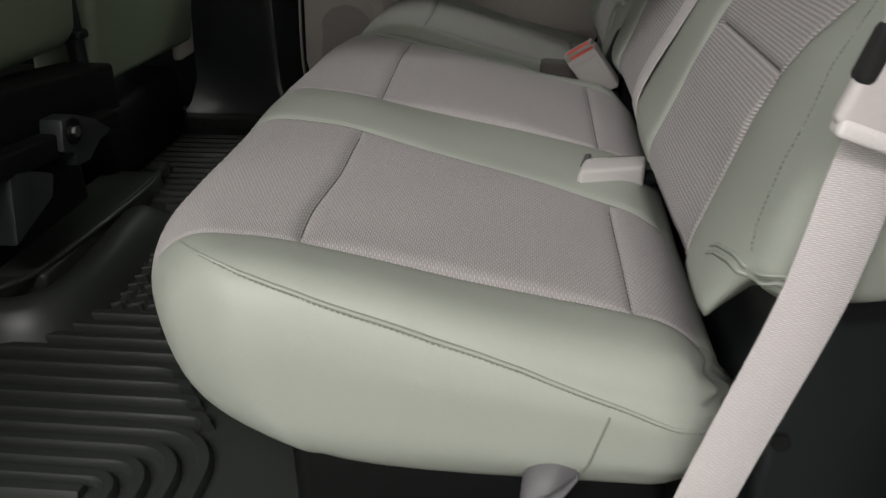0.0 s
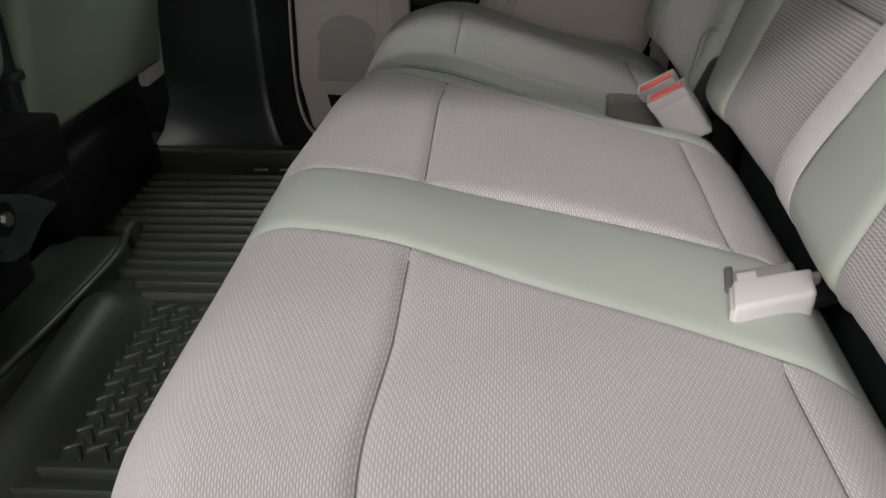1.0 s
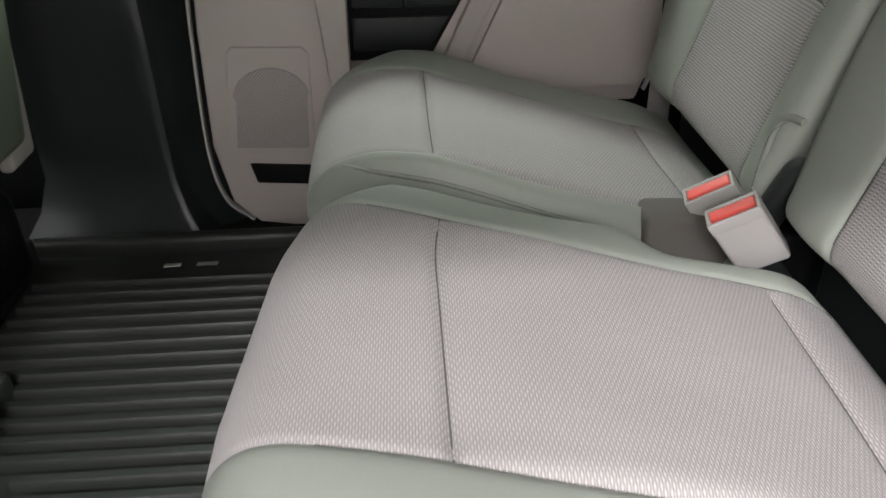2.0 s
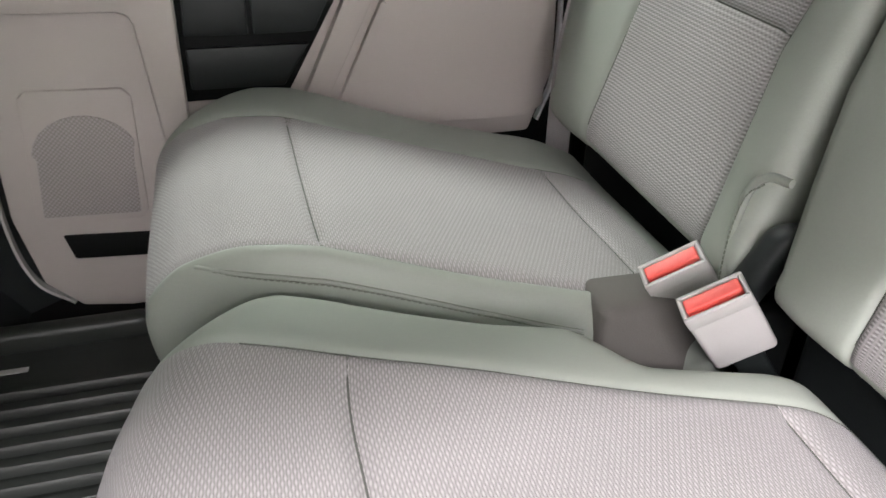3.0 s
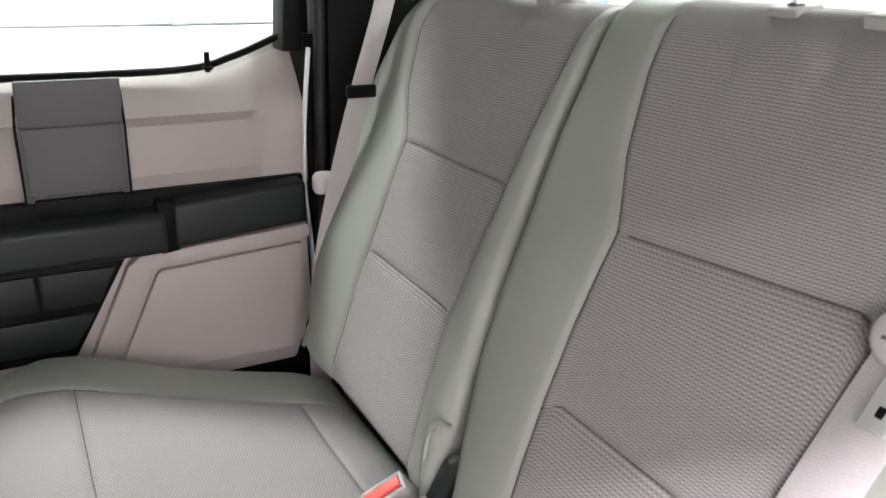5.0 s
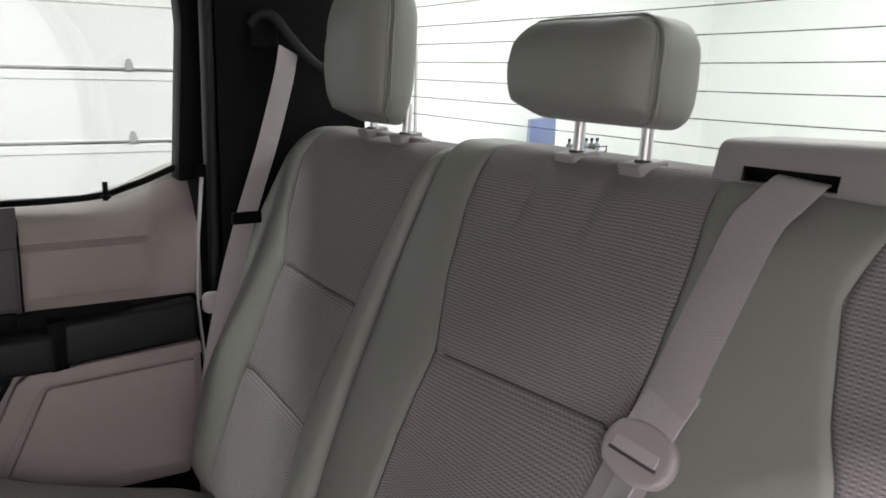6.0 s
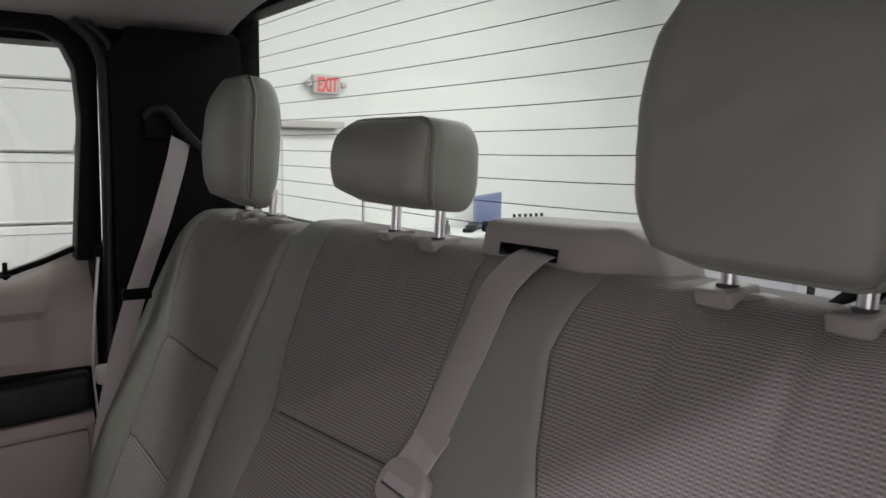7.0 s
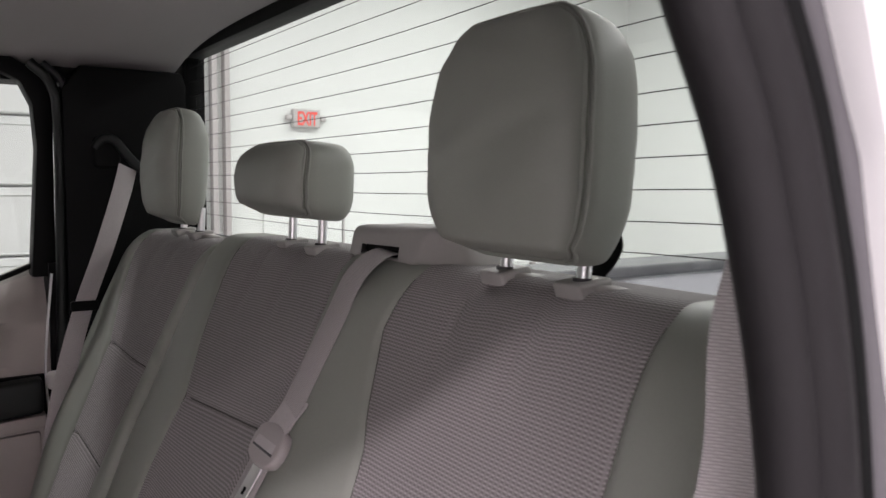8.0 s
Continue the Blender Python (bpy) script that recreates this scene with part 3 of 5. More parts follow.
        for i, (c0, c1) in enumerate(cloths):
            if c0 < m[1] < c1 and (m[0] < 0.001 or m[2] > zhi - 0.001 and m[0] < 0.10):
                key = ("lower_panel", "middle_panel", "upper_panel")[sum(m[2] > s for s in seams)] + "#%d" % i
        groups.setdefault(key, []).append(f)
    base = shell("backrest", P, groups.pop("cover"), LEATHER, T, "smooth sage green vinyl backrest cover")
    for key, faces in groups.items():
        shell(key.split("#")[0], P, faces, CLOTH_BACK, base, "grey woven cloth insert", None, weft)

    def skin(pts):
        return [tuple(map(float, v)) for v in warp(bl.round(np.array(pts, float)))]
    for c0, c1 in cloths:
        for zs in seams:
            tube("seam", skin([(0, c0 + (c1 - c0) * i / 24, zs) for i in range(25)]), 0.0010, THREAD, base, "", 5)
        for c in (c0, c1):
            tube("seam", skin([(0, c, zlo + 0.03 + (zhi - zlo - 0.035) * i / 50) for i in range(51)]), 0.0007, THREAD, base, "", 5)
    return base, skin


wide_back, wide_back_skin = backrest(
    wide_seat, -0.06, 0.94, [(0.02, 0.37), (0.52, 0.82)],
    [[-0.014, -0.022, -0.05, -0.06, -0.065, -0.06], [0.155, 0.16, 0.090, 0.067, 0.068, 0.062], [0.385, 0.40, 0.350, 0.386, 0.409, 0.392],
     [0.545, 0.53, 0.532, 0.533, 0.540, 0.552], [0.778, 0.795, 0.808, 0.845, 0.868, 0.872], [0.868, 0.917, 0.948, 0.953, 0.953, 0.953]], [0.516, 0.69], 0.335, 0.909, lift=0.068, sag=0.018, crown=0.005, skew=((0.52, 0.82, 0.018, 0.011, -0.003),), puckers=(0.172, 0.276, 0.655, 0.754))
narrow_back, narrow_back_skin = backrest(
    narrow_seat, 0.945, 1.43, [(1.01, 1.26)],
    [[0.904, 0.924, 0.955, 0.960, 0.960, 0.960], [0.966, 1.000, 1.000, 0.995, 0.985, 0.983], [1.225, 1.246, 1.268, 1.320, 1.345, 1.335],
     [1.335, 1.432, 1.450, 1.435, 1.410, 1.375]], [0.532, 0.687], 0.335, 0.895, crown=0.007, puckers=(1.089, 1.195))
# stitched line down the door-side bolster of the wide backrest
stitch_z = [0.395, 0.427, 0.447, 0.481, 0.499, 0.521, 0.557, 0.571, 0.583, 0.66]
stitch_y = [-0.043, -0.040, -0.036, -0.032, -0.030, -0.027, -0.014, -0.008, -0.002, 0.034]
stitches("stitching", wide_back_skin([(0.0, float(np.interp(z, stitch_z, stitch_y)), z) for z in (0.397 + 0.263 * i / 40 for i in range(41))]), wide_back, (-0.0004, 0, 0), 0.0006, 0.003, 0.0016, SEAMGREY)
# double welt where the side cover ends
def cover_end(y, drop):
    """Rest height of the welt at a place across, with the lift of the flank taken off."""
    level = float(np.interp(y, [-0.06, -0.044, -0.028, -0.018, -0.010], [0.4236, 0.4164, 0.409, 0.404, 0.396])) - drop
    k = 0.68 * min(1.0, max(0.0, (-0.033 - y) / 0.010))
    return (level - 0.44 * k) / (1 - k)


for drop in (0.0, 0.006):
    for name, more, r, mat in (("welt", 0.0, 0.0015, LEATHER), ("seam", 0.0022, 0.0007, SEAMGREY)):
        ys = [-0.012 - 0.048 * i / 48 for i in range(49)]
        line = [(0.0, y, cover_end(y, drop + more)) for y in ys] + [(0.004 * i, -0.06, cover_end(-0.06, drop + more)) for i in range(1, 14)]
        tube(name, wide_back_skin(line), r, mat, wide_back, "", 6)


# ---- head restraints ----
def head_restraint(label, yc, half, z0, z1, posts, post_z, post_x, r=(0.042, 0.06), deep=0.104, belly=(0.94, 0.10, 0.10)):
    T = thing("head_restraint", label, "head restraint", "head restraints of the rear seat", at=(post_x, yc, post_z))
    x0, x1 = post_x - 0.064, post_x - 0.064 + deep
    cut = x0 + 0.022
    A, B, C = steps([x0, cut, x1], 0.008), steps([yc - half, yc + half], 0.008), steps([z0, z1], 0.008)
    bl = Block(A, B, C, (0.026, *r))

    def warp(p):
        h = np.clip((p[:, 2] - z0) / (z1 - z0), 0, 1)
        d = np.clip((p[:, 0] - x0) / (x1 - x0), 0, 1)
        y = yc + (p[:, 1] - yc) * (belly[0] + belly[1] * np.sin(np.pi * np.clip(h * 0.95, 0, 1)) - belly[2] * h ** 3) * (1 - 0.07 * d - 0.20 * d ** 3)
        x = p[:, 0] + 0.06 * (p[:, 2] - z0) - 0.010 * np.sin(np.pi * h) * (1 - d) - 0.008 * (1 - ((p[:, 1] - yc) / half) ** 2) * (1 - d)
        # the lowest strip of the front turns in under the pad
        under = np.clip((z0 + 0.019 - p[:, 2]) / 0.019, 0, 1)
        x = x + 0.15 * (z1 - z0) * under * (1 - d)
        g = bell(p[:, 0] - cut, 0.003)
        zc = (z0 + z1) / 2
        z = p[:, 2] - 0.012 * d * (1 - h) - (p[:, 2] - zc) * 0.16 * d ** 3 + 0.006 * under * (1 - d)
        # slack of the sewn cover
        soft = 0.0012 * np.sin(61 * p[:, 1] + 5 * np.sin(37 * p[:, 2])) * np.sin(47 * p[:, 2] + 9)
        return np.stack([x + soft * (1 - d), y - (p[:, 1] - yc) * 0.03 * g + soft * d, z - (p[:, 2] - zc) * 0.03 * g], 1)
    p = warp(bl.round(bl.rest))
    front = [f for f, m in zip(bl.faces, bl.mid) if m[0] < cut]
    rear = [f for f, m in zip(bl.faces, bl.mid) if m[0] >= cut]
    shell("front_cover", p, front, LEATHER, T)
    shell("side_cover", p, rear, LEATHER, T)
    ring = [(cut, yc - half, z0 + (z1 - z0) * i / 30) for i in range(31)] + [(cut, yc - half + 2 * half * i / 24, z1) for i in range(1, 25)] \
        + [(cut, yc + half, z1 - (z1 - z0) * i / 30) for i in range(1, 31)] + [(cut, yc + half - 2 * half * i / 24, z0) for i in range(1, 24)]
    for name, shift, r, mat in (("piping", -0.0035, 0.0017, LEATHER), ("seam", 0.0, 0.0008, SEAMGREY), ("piping", 0.0035, 0.0017, LEATHER)):
        tube(name, [tuple(v) for v in warp(bl.round(np.array([(cut + shift, *q[1:]) for q in ring])))], r, mat, T, "", 6, True)
    for y in posts:
        tube("post", [(post_x, y, post_z - 0.02), (post_x + 0.005, y, z0 + 0.03)], 0.0062, CHROME, T, "chrome post", 16)
        sl = rounded("sleeve", (post_x - 0.018, y - 0.015, post_z - 0.020), (post_x + 0.022, y + 0.019, post_z + 0.008), 0.004, SLEEVE, T, "grey plastic post sleeve", 4,
                     lambda a, b, c: (a + 0.40 * (post_z + 0.006 - c) * max(0, post_x - a) / 0.018, b, c + 0.12 * (a - post_x)))
        rounded("clip", (post_x - 0.004, y - 0.036, post_z - 0.012), (post_x + 0.036, y - 0.0145, post_z + 0.006), 0.006, SLEEVE, sl, "", 4,
                lambda a, b, c: (a + 0.3 * (y - 0.0145 - b), b, c - 0.12 * (y - 0.0145 - b) - 3.0 * max(0, a - post_x - 0.012) ** 1.5))
        tube("collar", [(post_x, y, post_z + 0.003), (post_x + 0.0005, y, post_z + 0.0095)], 0.0085, STRAPGREY, sl, "dark ring round the post", 14)
    return T


head_restraint("tall sage vinyl head restraint beside the open door", 0.225, 0.101, 0.926, 1.138, (0.172, 0.276), 0.906, 0.309)
head_restraint("low wide sage vinyl head restraint on raised posts", 0.703, 0.104, 0.946, 1.047, (0.655, 0.754), 0.903, 0.297, (0.032, 0.032), belly=(0.985, 0.035, 0.03))
head_restraint("tall sage vinyl head restraint beside the rear pillar", 1.146, 0.092, 0.917, 1.122, (1.089, 1.195), 0.897, 0.266, deep=0.078)

strap = thing("tether_strap", "black tether strap looped behind the head restraint", "strap", at=(0.36, 0.2, 0.90))
ribbon("webbing", smooth_line([(0.345, 0.225, 0.985), (0.354, 0.195, 0.965), (0.358, 0.184, 0.944), (0.352, 0.192, 0.922), (0.343, 0.206, 0.905), (0.336, 0.22, 0.89)], 6), [(0.1, 0.95, 0.25)] * 31, 0.024, 0.003, BLACK, strap)

# ---- shoulder belt of the middle place ----
housing = thing("belt_housing", "light grey plastic belt outlet on the seat back", "belt housing", at=(0.30, 0.43, 0.905))


def housing_body():
    A, B, C = steps([0.292, 0.375], 0.007), steps([0.338, 0.405, 0.450, 0.538, 0.574], 0.007), steps([0.898, 0.908, 0.921, 0.944], 0.006)
    bl = Block(A, B, C, 0.011)

    def warp(p):
        h = np.clip((p[:, 2] - 0.898) / 0.055, 0, 1)
        side = np.clip((0.420 - 0.03 * h - p[:, 1]) / 0.105, 0, 1)
        front = np.clip((0.375 - p[:, 0]) / 0.083, 0, 1)
        x = p[:, 0] + 0.012 * h + 0.040 * side * front
        y = p[:, 1] + 0.035 * h * side
        return np.stack([x, y, p[:, 2] - 0.044 * side ** 1.3 * h + 0.004 * h * np.clip((0.5 - p[:, 1]) / 0.1, -1, 1) * (1 - side)], 1)
    faces = [f for f, m in zip(bl.faces, bl.mid) if not (m[0] < 0.2921 and 0.450 < m[1] < 0.538 and 0.908 < m[2] < 0.921)]
    return shell("body", warp(bl.round(bl.rest)), faces, SLEEVE, housing)


housing_body()
rounded("slot", (0.303, 0.447, 0.904), (0.33, 0.541, 0.926), 0.003, BLACK, housing, "black belt slot", 2)
rounded("base_plate", (0.287, 0.50, 0.893), (0.36, 0.575, 0.901), 0.004, CHARCOAL, housing, "", 2)


def belt(name, label, pts, wide, width=0.041, at=None):
    T = thing(name, label, "seat belt", "rear seat belts", at=at or pts[-1])
    line = smooth_line(pts, 10)
    w = smooth_line(wide, 10)
    ribbon("webbing", line, w, width, 0.0016, WEBBING, T)
    return T


def tongue(T, c, along, across, blade=True):
    """A belt's sliding tongue: plastic grip with a slot and a metal blade."""
    t, s = Vector(along).normalized(), Vector(across).normalized()
    n = s.cross(t).normalized()
    s = t.cross(n).normalized()
    M = Matrix((s, t, n)).transposed()

    def place(x, y, z):
        return tuple(Vector(c) + M @ Vector((x, y, z)))
    bl = Block(steps([-0.035, 0.035], 0.003), steps([-0.025, 0.025], 0.003), steps([-0.0065, 0.0065], 0.0025), 0.005)
    q = bl.round(bl.rest)
    u, v = q[:, 0] / 0.035, q[:, 1] / 0.025
    disc = np.stack([q[:, 0] * np.sqrt(1 - 0.45 * v * v), q[:, 1] * np.sqrt(1 - 0.45 * u * u), q[:, 2]], 1)
    body = shell("tongue", [place(*w) for w in disc], bl.faces, BELT, T, "grey plastic belt tongue")
    rounded("slot", (-0.0245, -0.0078, 0.0052), (0.0245, -0.0045, 0.0071), 0.0008, STRAPGREY, body, "dark belt slot", 2, place)
    rounded("webbing_end", (-0.0228, -0.0050, 0.0056), (0.0228, 0.062, 0.0078), 0.0010, WEBBING, body, "grey webbing through the slot", 6,
            lambda x, y, z: place(x, y, z - 0.20 * max(0.0, y - 0.006)))
    if blade:
        rounded("blade", (-0.0105, -0.068, -0.0012), (0.0105, -0.018, 0.0012), 0.001, STEEL, body, "bright metal blade", 2, place)
        rounded("latch_hole", (-0.003, -0.058, -0.0018), (0.003, -0.049, 0.0018), 0.001, BLACK, body, "", 2, place)
    return body


b1 = belt("seat_belt", "grey middle seat belt hanging down the seat back",
          [(0.310, 0.487, 0.914), (0.294, 0.481, 0.914), (0.279, 0.478, 0.909), (0.266, 0.481, 0.898), (0.257, 0.491, 0.880), (0.240, 0.497, 0.840), (0.216, 0.499, 0.795), (0.189, 0.501, 0.745),
           (0.160, 0.503, 0.700), (0.133, 0.508, 0.650), (0.101, 0.510, 0.600), (0.073, 0.514, 0.550), (0.050, 0.520, 0.500), (0.021, 0.527, 0.440), (0.006, 0.530, 0.400), (0.006, 0.531, 0.365), (0.030, 0.532, 0.335)],
          [(0.03, 1, 0.06)] * 17, 0.049)
grip = tongue(b1, (0.162, 0.500, 0.704), (0.54, -0.02, 0.84), (0.03, -1, -0.06))
b2 = belt("seat_belt", "grey shoulder belt beside the open doorway",
          [(0.225, -0.03, 1.05), (0.165, -0.103, 0.985), (0.148, -0.106, 0.93), (0.148, -0.098, 0.84), (0.098, -0.065, 0.66), (0.076, -0.032, 0.53),
           (0.064, -0.030, 0.447), (0.053, -0.030, 0.385), (0.012, -0.030, 0.223), (-0.025, -0.03, 0.05)],
          [(0.5, -0.85, 0.0), (0.5, -0.85, 0.0), (0.5, -0.85, 0.0), (0.6, -0.7, 0.0), (0.95, -0.3, -0.1), (1, 0, -0.1), (1, 0, -0.15), (1, 0, -0.25), (1, 0, -0.27), (1, 0, -0.25)], 0.047)
leaning = lambda x, y, z: (x + 0.30 * (z - 0.56), y + 0.10 * (x - 0.08), z - 0.35 * (x - 0.08))
plate = rounded("tongue", (0.046, -0.046, 0.528), (0.118, -0.032, 0.602), 0.0065, BELT, b2, "grey plastic belt tongue", 4, leaning)
rounded("slot", (0.0445, -0.0475, 0.553), (0.058, -0.030, 0.590), 0.0062, CARPET, plate, "dark slot", 5, leaning)
rounded("fold", (0.050, -0.0485, 0.522), (0.104, -0.030, 0.534), 0.004, WEBBING, plate, "folded grey webbing", 3, leaning)
b3 = belt("seat_belt", "grey shoulder belt hanging from the rear pillar",
          [(0.222, 1.438, 1.022), (0.205, 1.42, 0.97), (0.165, 1.395, 0.86), (0.120, 1.376, 0.746), (0.085, 1.375, 0.62), (0.06, 1.39, 0.48), (0.05, 1.40, 0.36), (0.05, 1.40, 0.15)],
          [(1, 0.25, -0.45), (1, 0.3, -0.3), (1, 0.3, -0.1), (1, 0.3, -0.05), (1, 0.2, 0), (1, 0.2, 0), (1, 0.2, 0), (1, 0.2, 0)])
rounded("tongue", (0.052, 1.404, 0.574), (0.088, 1.430, 0.612), 0.012, BUCKLE, b3, "pale plastic belt tongue", 4)
rounded("clip", (0.094, 1.368, 0.735), (0.148, 1.382, 0.755), 0.004, BLACK, b3, "black belt stop", 3, lambda x, y, z: (x, y + 0.28 * (x - 0.12), z - 0.05 * (x - 0.12)))


# ---- buckles ----
def buckle(label, c, a, u, width, size, length, group="belt buckles"):
    """c: middle of its top; a: along the slot; u: up out of its body."""
    a, u = Vector(a).normalized(), Vector(u).normalized()
    s = a.cross(u).normalized()
    u = s.cross(a).normalized()
    M = Matrix((a, s, u)).transposed()
    T = thing("belt_buckle", label, "belt buckle", group, at=tuple(Vector(c) - u * length))

    def place(x, y, z):
        return tuple(Vector(c) + M @ Vector((x, y, z)))
    w, d = width / 2, size / 2
    # rim of the top: four walls round a recess
    rounded("body", (-w, -d, -length), (w, d, -0.010), 0.005, BUCKLE, T, "light grey plastic buckle body", 3, place)
    for lo, hi in (((-w, -d, -0.016), (w, -d + 0.004, 0)), ((-w, d - 0.004, -0.016), (w, d, 0)), ((-w, -d + 0.003, -0.016), (-w + 0.004, d - 0.003, 0)), ((w - 0.004, -d + 0.003, -0.016), (w, d - 0.003, 0))):
        rounded("rim", lo, hi, 0.0018, BUCKLE, T, "", 2, place)
    rounded("release_button", (-w + 0.0045, -d + 0.0045, -0.012), (w - 0.0045, d - 0.009, -0.0005), 0.002, RED, T, "red release button", 3, place)
    rounded("button_step", (-w + 0.0045, d - 0.010, -0.012), (w - 0.010, d - 0.0045, -0.0065), 0.0015, RED, T, "red release button", 2, place)
    rounded("stalk", (-w * 0.5, -d * 0.4, -length - 0.08), (w * 0.5, d * 0.4, -length + 0.005), 0.003, CHARCOAL, T, "dark webbing stalk", 2, place)
    return T


buckle("light grey belt buckle with a red button", (-0.050, 0.927, 0.364), (0.79, -0.27, 0.55), (-0.52, -0.12, 0.85), 0.056, 0.026, 0.085)
buckle("light grey belt buckle with a red button between cushions", (-0.047, 0.868, 0.369), (0.79, -0.27, 0.55), (-0.52, -0.12, 0.85), 0.056, 0.026, 0.085)

latch = thing("belt_buckle", "pale grey belt buckle lying in the cushion's pocket", "belt buckle", "belt buckles", at=(-0.03, 0.41, 0.32))


def lying(x, y, z):
    """From the buckle's own axes: along it, across it and up."""
    return (-0.031 + 0.93 * x + 0.20 * y, 0.416 + 0.46 * x + 0.94 * y, 0.331 - 0.10 * x + z)


rounded("body", (-0.044, -0.025, -0.034), (0.047, 0.024, 0.006), 0.006, BUCKLE, latch, "pale grey plastic buckle body", 5, lambda x, y, z: lying(x, y * (1 - 1.6 * max(0, x - 0.015)), z))
rounded("face", (-0.0465, -0.021, -0.028), (-0.042, 0.020, 0.001), 0.002, BELT, latch, "slot face", 2, lying)
rounded("holder", (-0.045, 0.018, -0.030), (0.035, 0.062, -0.004), 0.009, HOLDER, latch, "grey elastic holder", 4, lying)
rounded("holder_rim", (-0.050, 0.020, -0.028), (-0.040, 0.064, -0.001), 0.0035, STRAPGREY, latch, "grey rim of the holder", 3, lying)
rounded("holder_label", (-0.036, 0.026, -0.006), (-0.014, 0.048, -0.0025), 0.001, BUCKLE, latch, "white cloth label", 2, lying)
rounded("stalk", (0.038, -0.010, -0.024), (0.080, 0.012, -0.010), 0.004, CHARCOAL, latch, "", 2, lying)
rounded("stalk_clip", (0.042, 0.020, -0.016), (0.062, 0.032, -0.004), 0.004, BUCKLE, latch, "pale plastic clip", 3, lying)

# ---- hinge between the two backrests ----
rounded("hinge_cover", (0.0, 0.884, 0.285), (0.036, 0.915, 0.412), 0.014, PILLARBLACK, wide_seat, "black seat back hinge", 6, lambda x, y, z: (x + 0.30 * (z - 0.36), y - 0.25 * (z - 0.36), z))
rounded("hinge_arm", (0.03, 0.89, 0.12), (0.07, 0.915, 0.32), 0.008, BLACK, wide_seat, "", 3)
tube("cutout_welt", smooth_line([(-0.004, 0.915, 0.345), (0.004, 0.926, 0.385), (0.010, 0.925, 0.428), (0.015, 0.912, 0.446), (0.02, 0.890, 0.450)], 6), 0.004, LEATHER, narrow_back, "", 8)
stitches("stitching", [(-0.006, 0.912, 0.345), (0.001, 0.922, 0.385), (0.007, 0.921, 0.424), (0.012, 0.910, 0.440)], narrow_back, (-0.003, 0, 0), 0.0007, 0.0032, 0.0014, SEAMGREY)

# ---- far rear door ----
door = thing("door_1", "closed rear door with grey panels and black armrest", "door", kind="structure", at=(-0.33, 1.5, FLOOR))
edge = [(-0.577, 0.040), (-0.645, 0.050), (-0.690, 0.095), (-0.708, 0.20), (-0.700, 0.40), (-0.690, 0.515)]
prism("lower_panel", edge + [(0.058, 0.515), (0.063, 0.35), (0.03, 0.255), (-0.10, 0.255), (-0.13, 0.040)], 1, 1.470, 1.56, TRIM, door, "", 0.008)
prism("lower_shell", [(-0.74, FLOOR), (0.10, FLOOR), (0.10, 0.56), (-0.74, 0.56)], 1, 1.53, 1.60, BLACK, door, "", 0)
prism("rear_shell", [(0.074, 0.5), (0.11, 0.5), (0.115, 0.82), (0.076, 0.82)], 1, 1.51, 1.60, BLACK, door, "", 0)
# broad raised border, left of the map pocket and round the inset
prism("front_border", [(-0.577, 0.046), (-0.642, 0.056), (-0.685, 0.10), (-0.702, 0.20), (-0.694, 0.40), (-0.688, 0.50), (-0.455, 0.50), (-0.460, 0.30), (-0.40, 0.30), (-0.40, 0.046)],
      1, 1.452, 1.475, TRIM, door, "", 0.008)
prism("rear_border", [(-0.325, 0.30), (-0.238, 0.484), (-0.22, 0.497), (0.055, 0.515), (0.058, 0.49), (-0.198, 0.475), (-0.205, 0.468), (-0.29, 0.30)], 1, 1.452, 1.475, TRIM, door, "", 0.006)
prism("inset_panel", [(-0.278, 0.288), (-0.196, 0.462), (-0.188, 0.467), (0.045, 0.480), (0.048, 0.30), (0.02, 0.284)], 1, 1.458, 1.475, TRIM, door, "", 0.008)
prism("map_pocket", [(-0.460, 0.345), (-0.325, 0.345), (-0.236, 0.50), (-0.460, 0.50)], 1, 1.462, 1.476, BLACK, door, "black map pocket", 0.004)
for pts in ([(-0.448, 0.432), (-0.368, 0.430), (-0.368, 0.488), (-0.444, 0.488)], [(-0.362, 0.430), (-0.285, 0.430), (-0.255, 0.486), (-0.362, 0.488)], [(-0.448, 0.362), (-0.328, 0.360), (-0.292, 0.415), (-0.448, 0.417)]):
    prism("cubby", pts, 1, 1.456, 1.468, CHARCOAL, door, "dark rubber pocket lining", 0.004)


def upper_panel():
    """Upright panel with a shallow recess, and a shoulder that leans out to the glass."""
    bm = bmesh.new()
    xs = steps([-0.74, -0.10, -0.03, 0.0, 0.02, 0.072], 0.02)
    rows = []
    for x in xs:
        rise = np.interp(x, [-0.74, -0.10, -0.03, 0.05, 0.08], [0, 0, 0.018, 0.05, 0.05])
        rec = np.interp(x, [-0.012, 0.010], [0.020, 0.0])
        sect = [(1.57, 0.575), (1.50, 0.575), (1.50, 0.592), (1.50 + rec, 0.606), (1.50 + rec, 0.685), (1.503, 0.702), (1.515, 0.728 + 0.5 * rise), (1.535, 0.755 + rise), (1.55, 0.762 + rise), (1.575, 0.762 + rise)]
        rows.append([bm.verts.new((x, y, z)) for y, z in sect])
    for a, b in zip(rows, rows[1:]):
        for i in range(len(a)):
            j = (i + 1) % len(a)
            bm.faces.new((a[i], a[j], b[j], b[i]))
    bm.faces.new(rows[0])
    bm.faces.new(rows[-1][::-1])
    return part("upper_panel", bm, TRIM, door)


upper_panel()
prism("armrest_backing", [(-0.70, 0.495), (-0.24, 0.495), (-0.20, 0.508), (0.060, 0.520), (0.060, 0.591), (-0.70, 0.591)], 1, 1.484, 1.51, BLACK, door, "", 0.004)
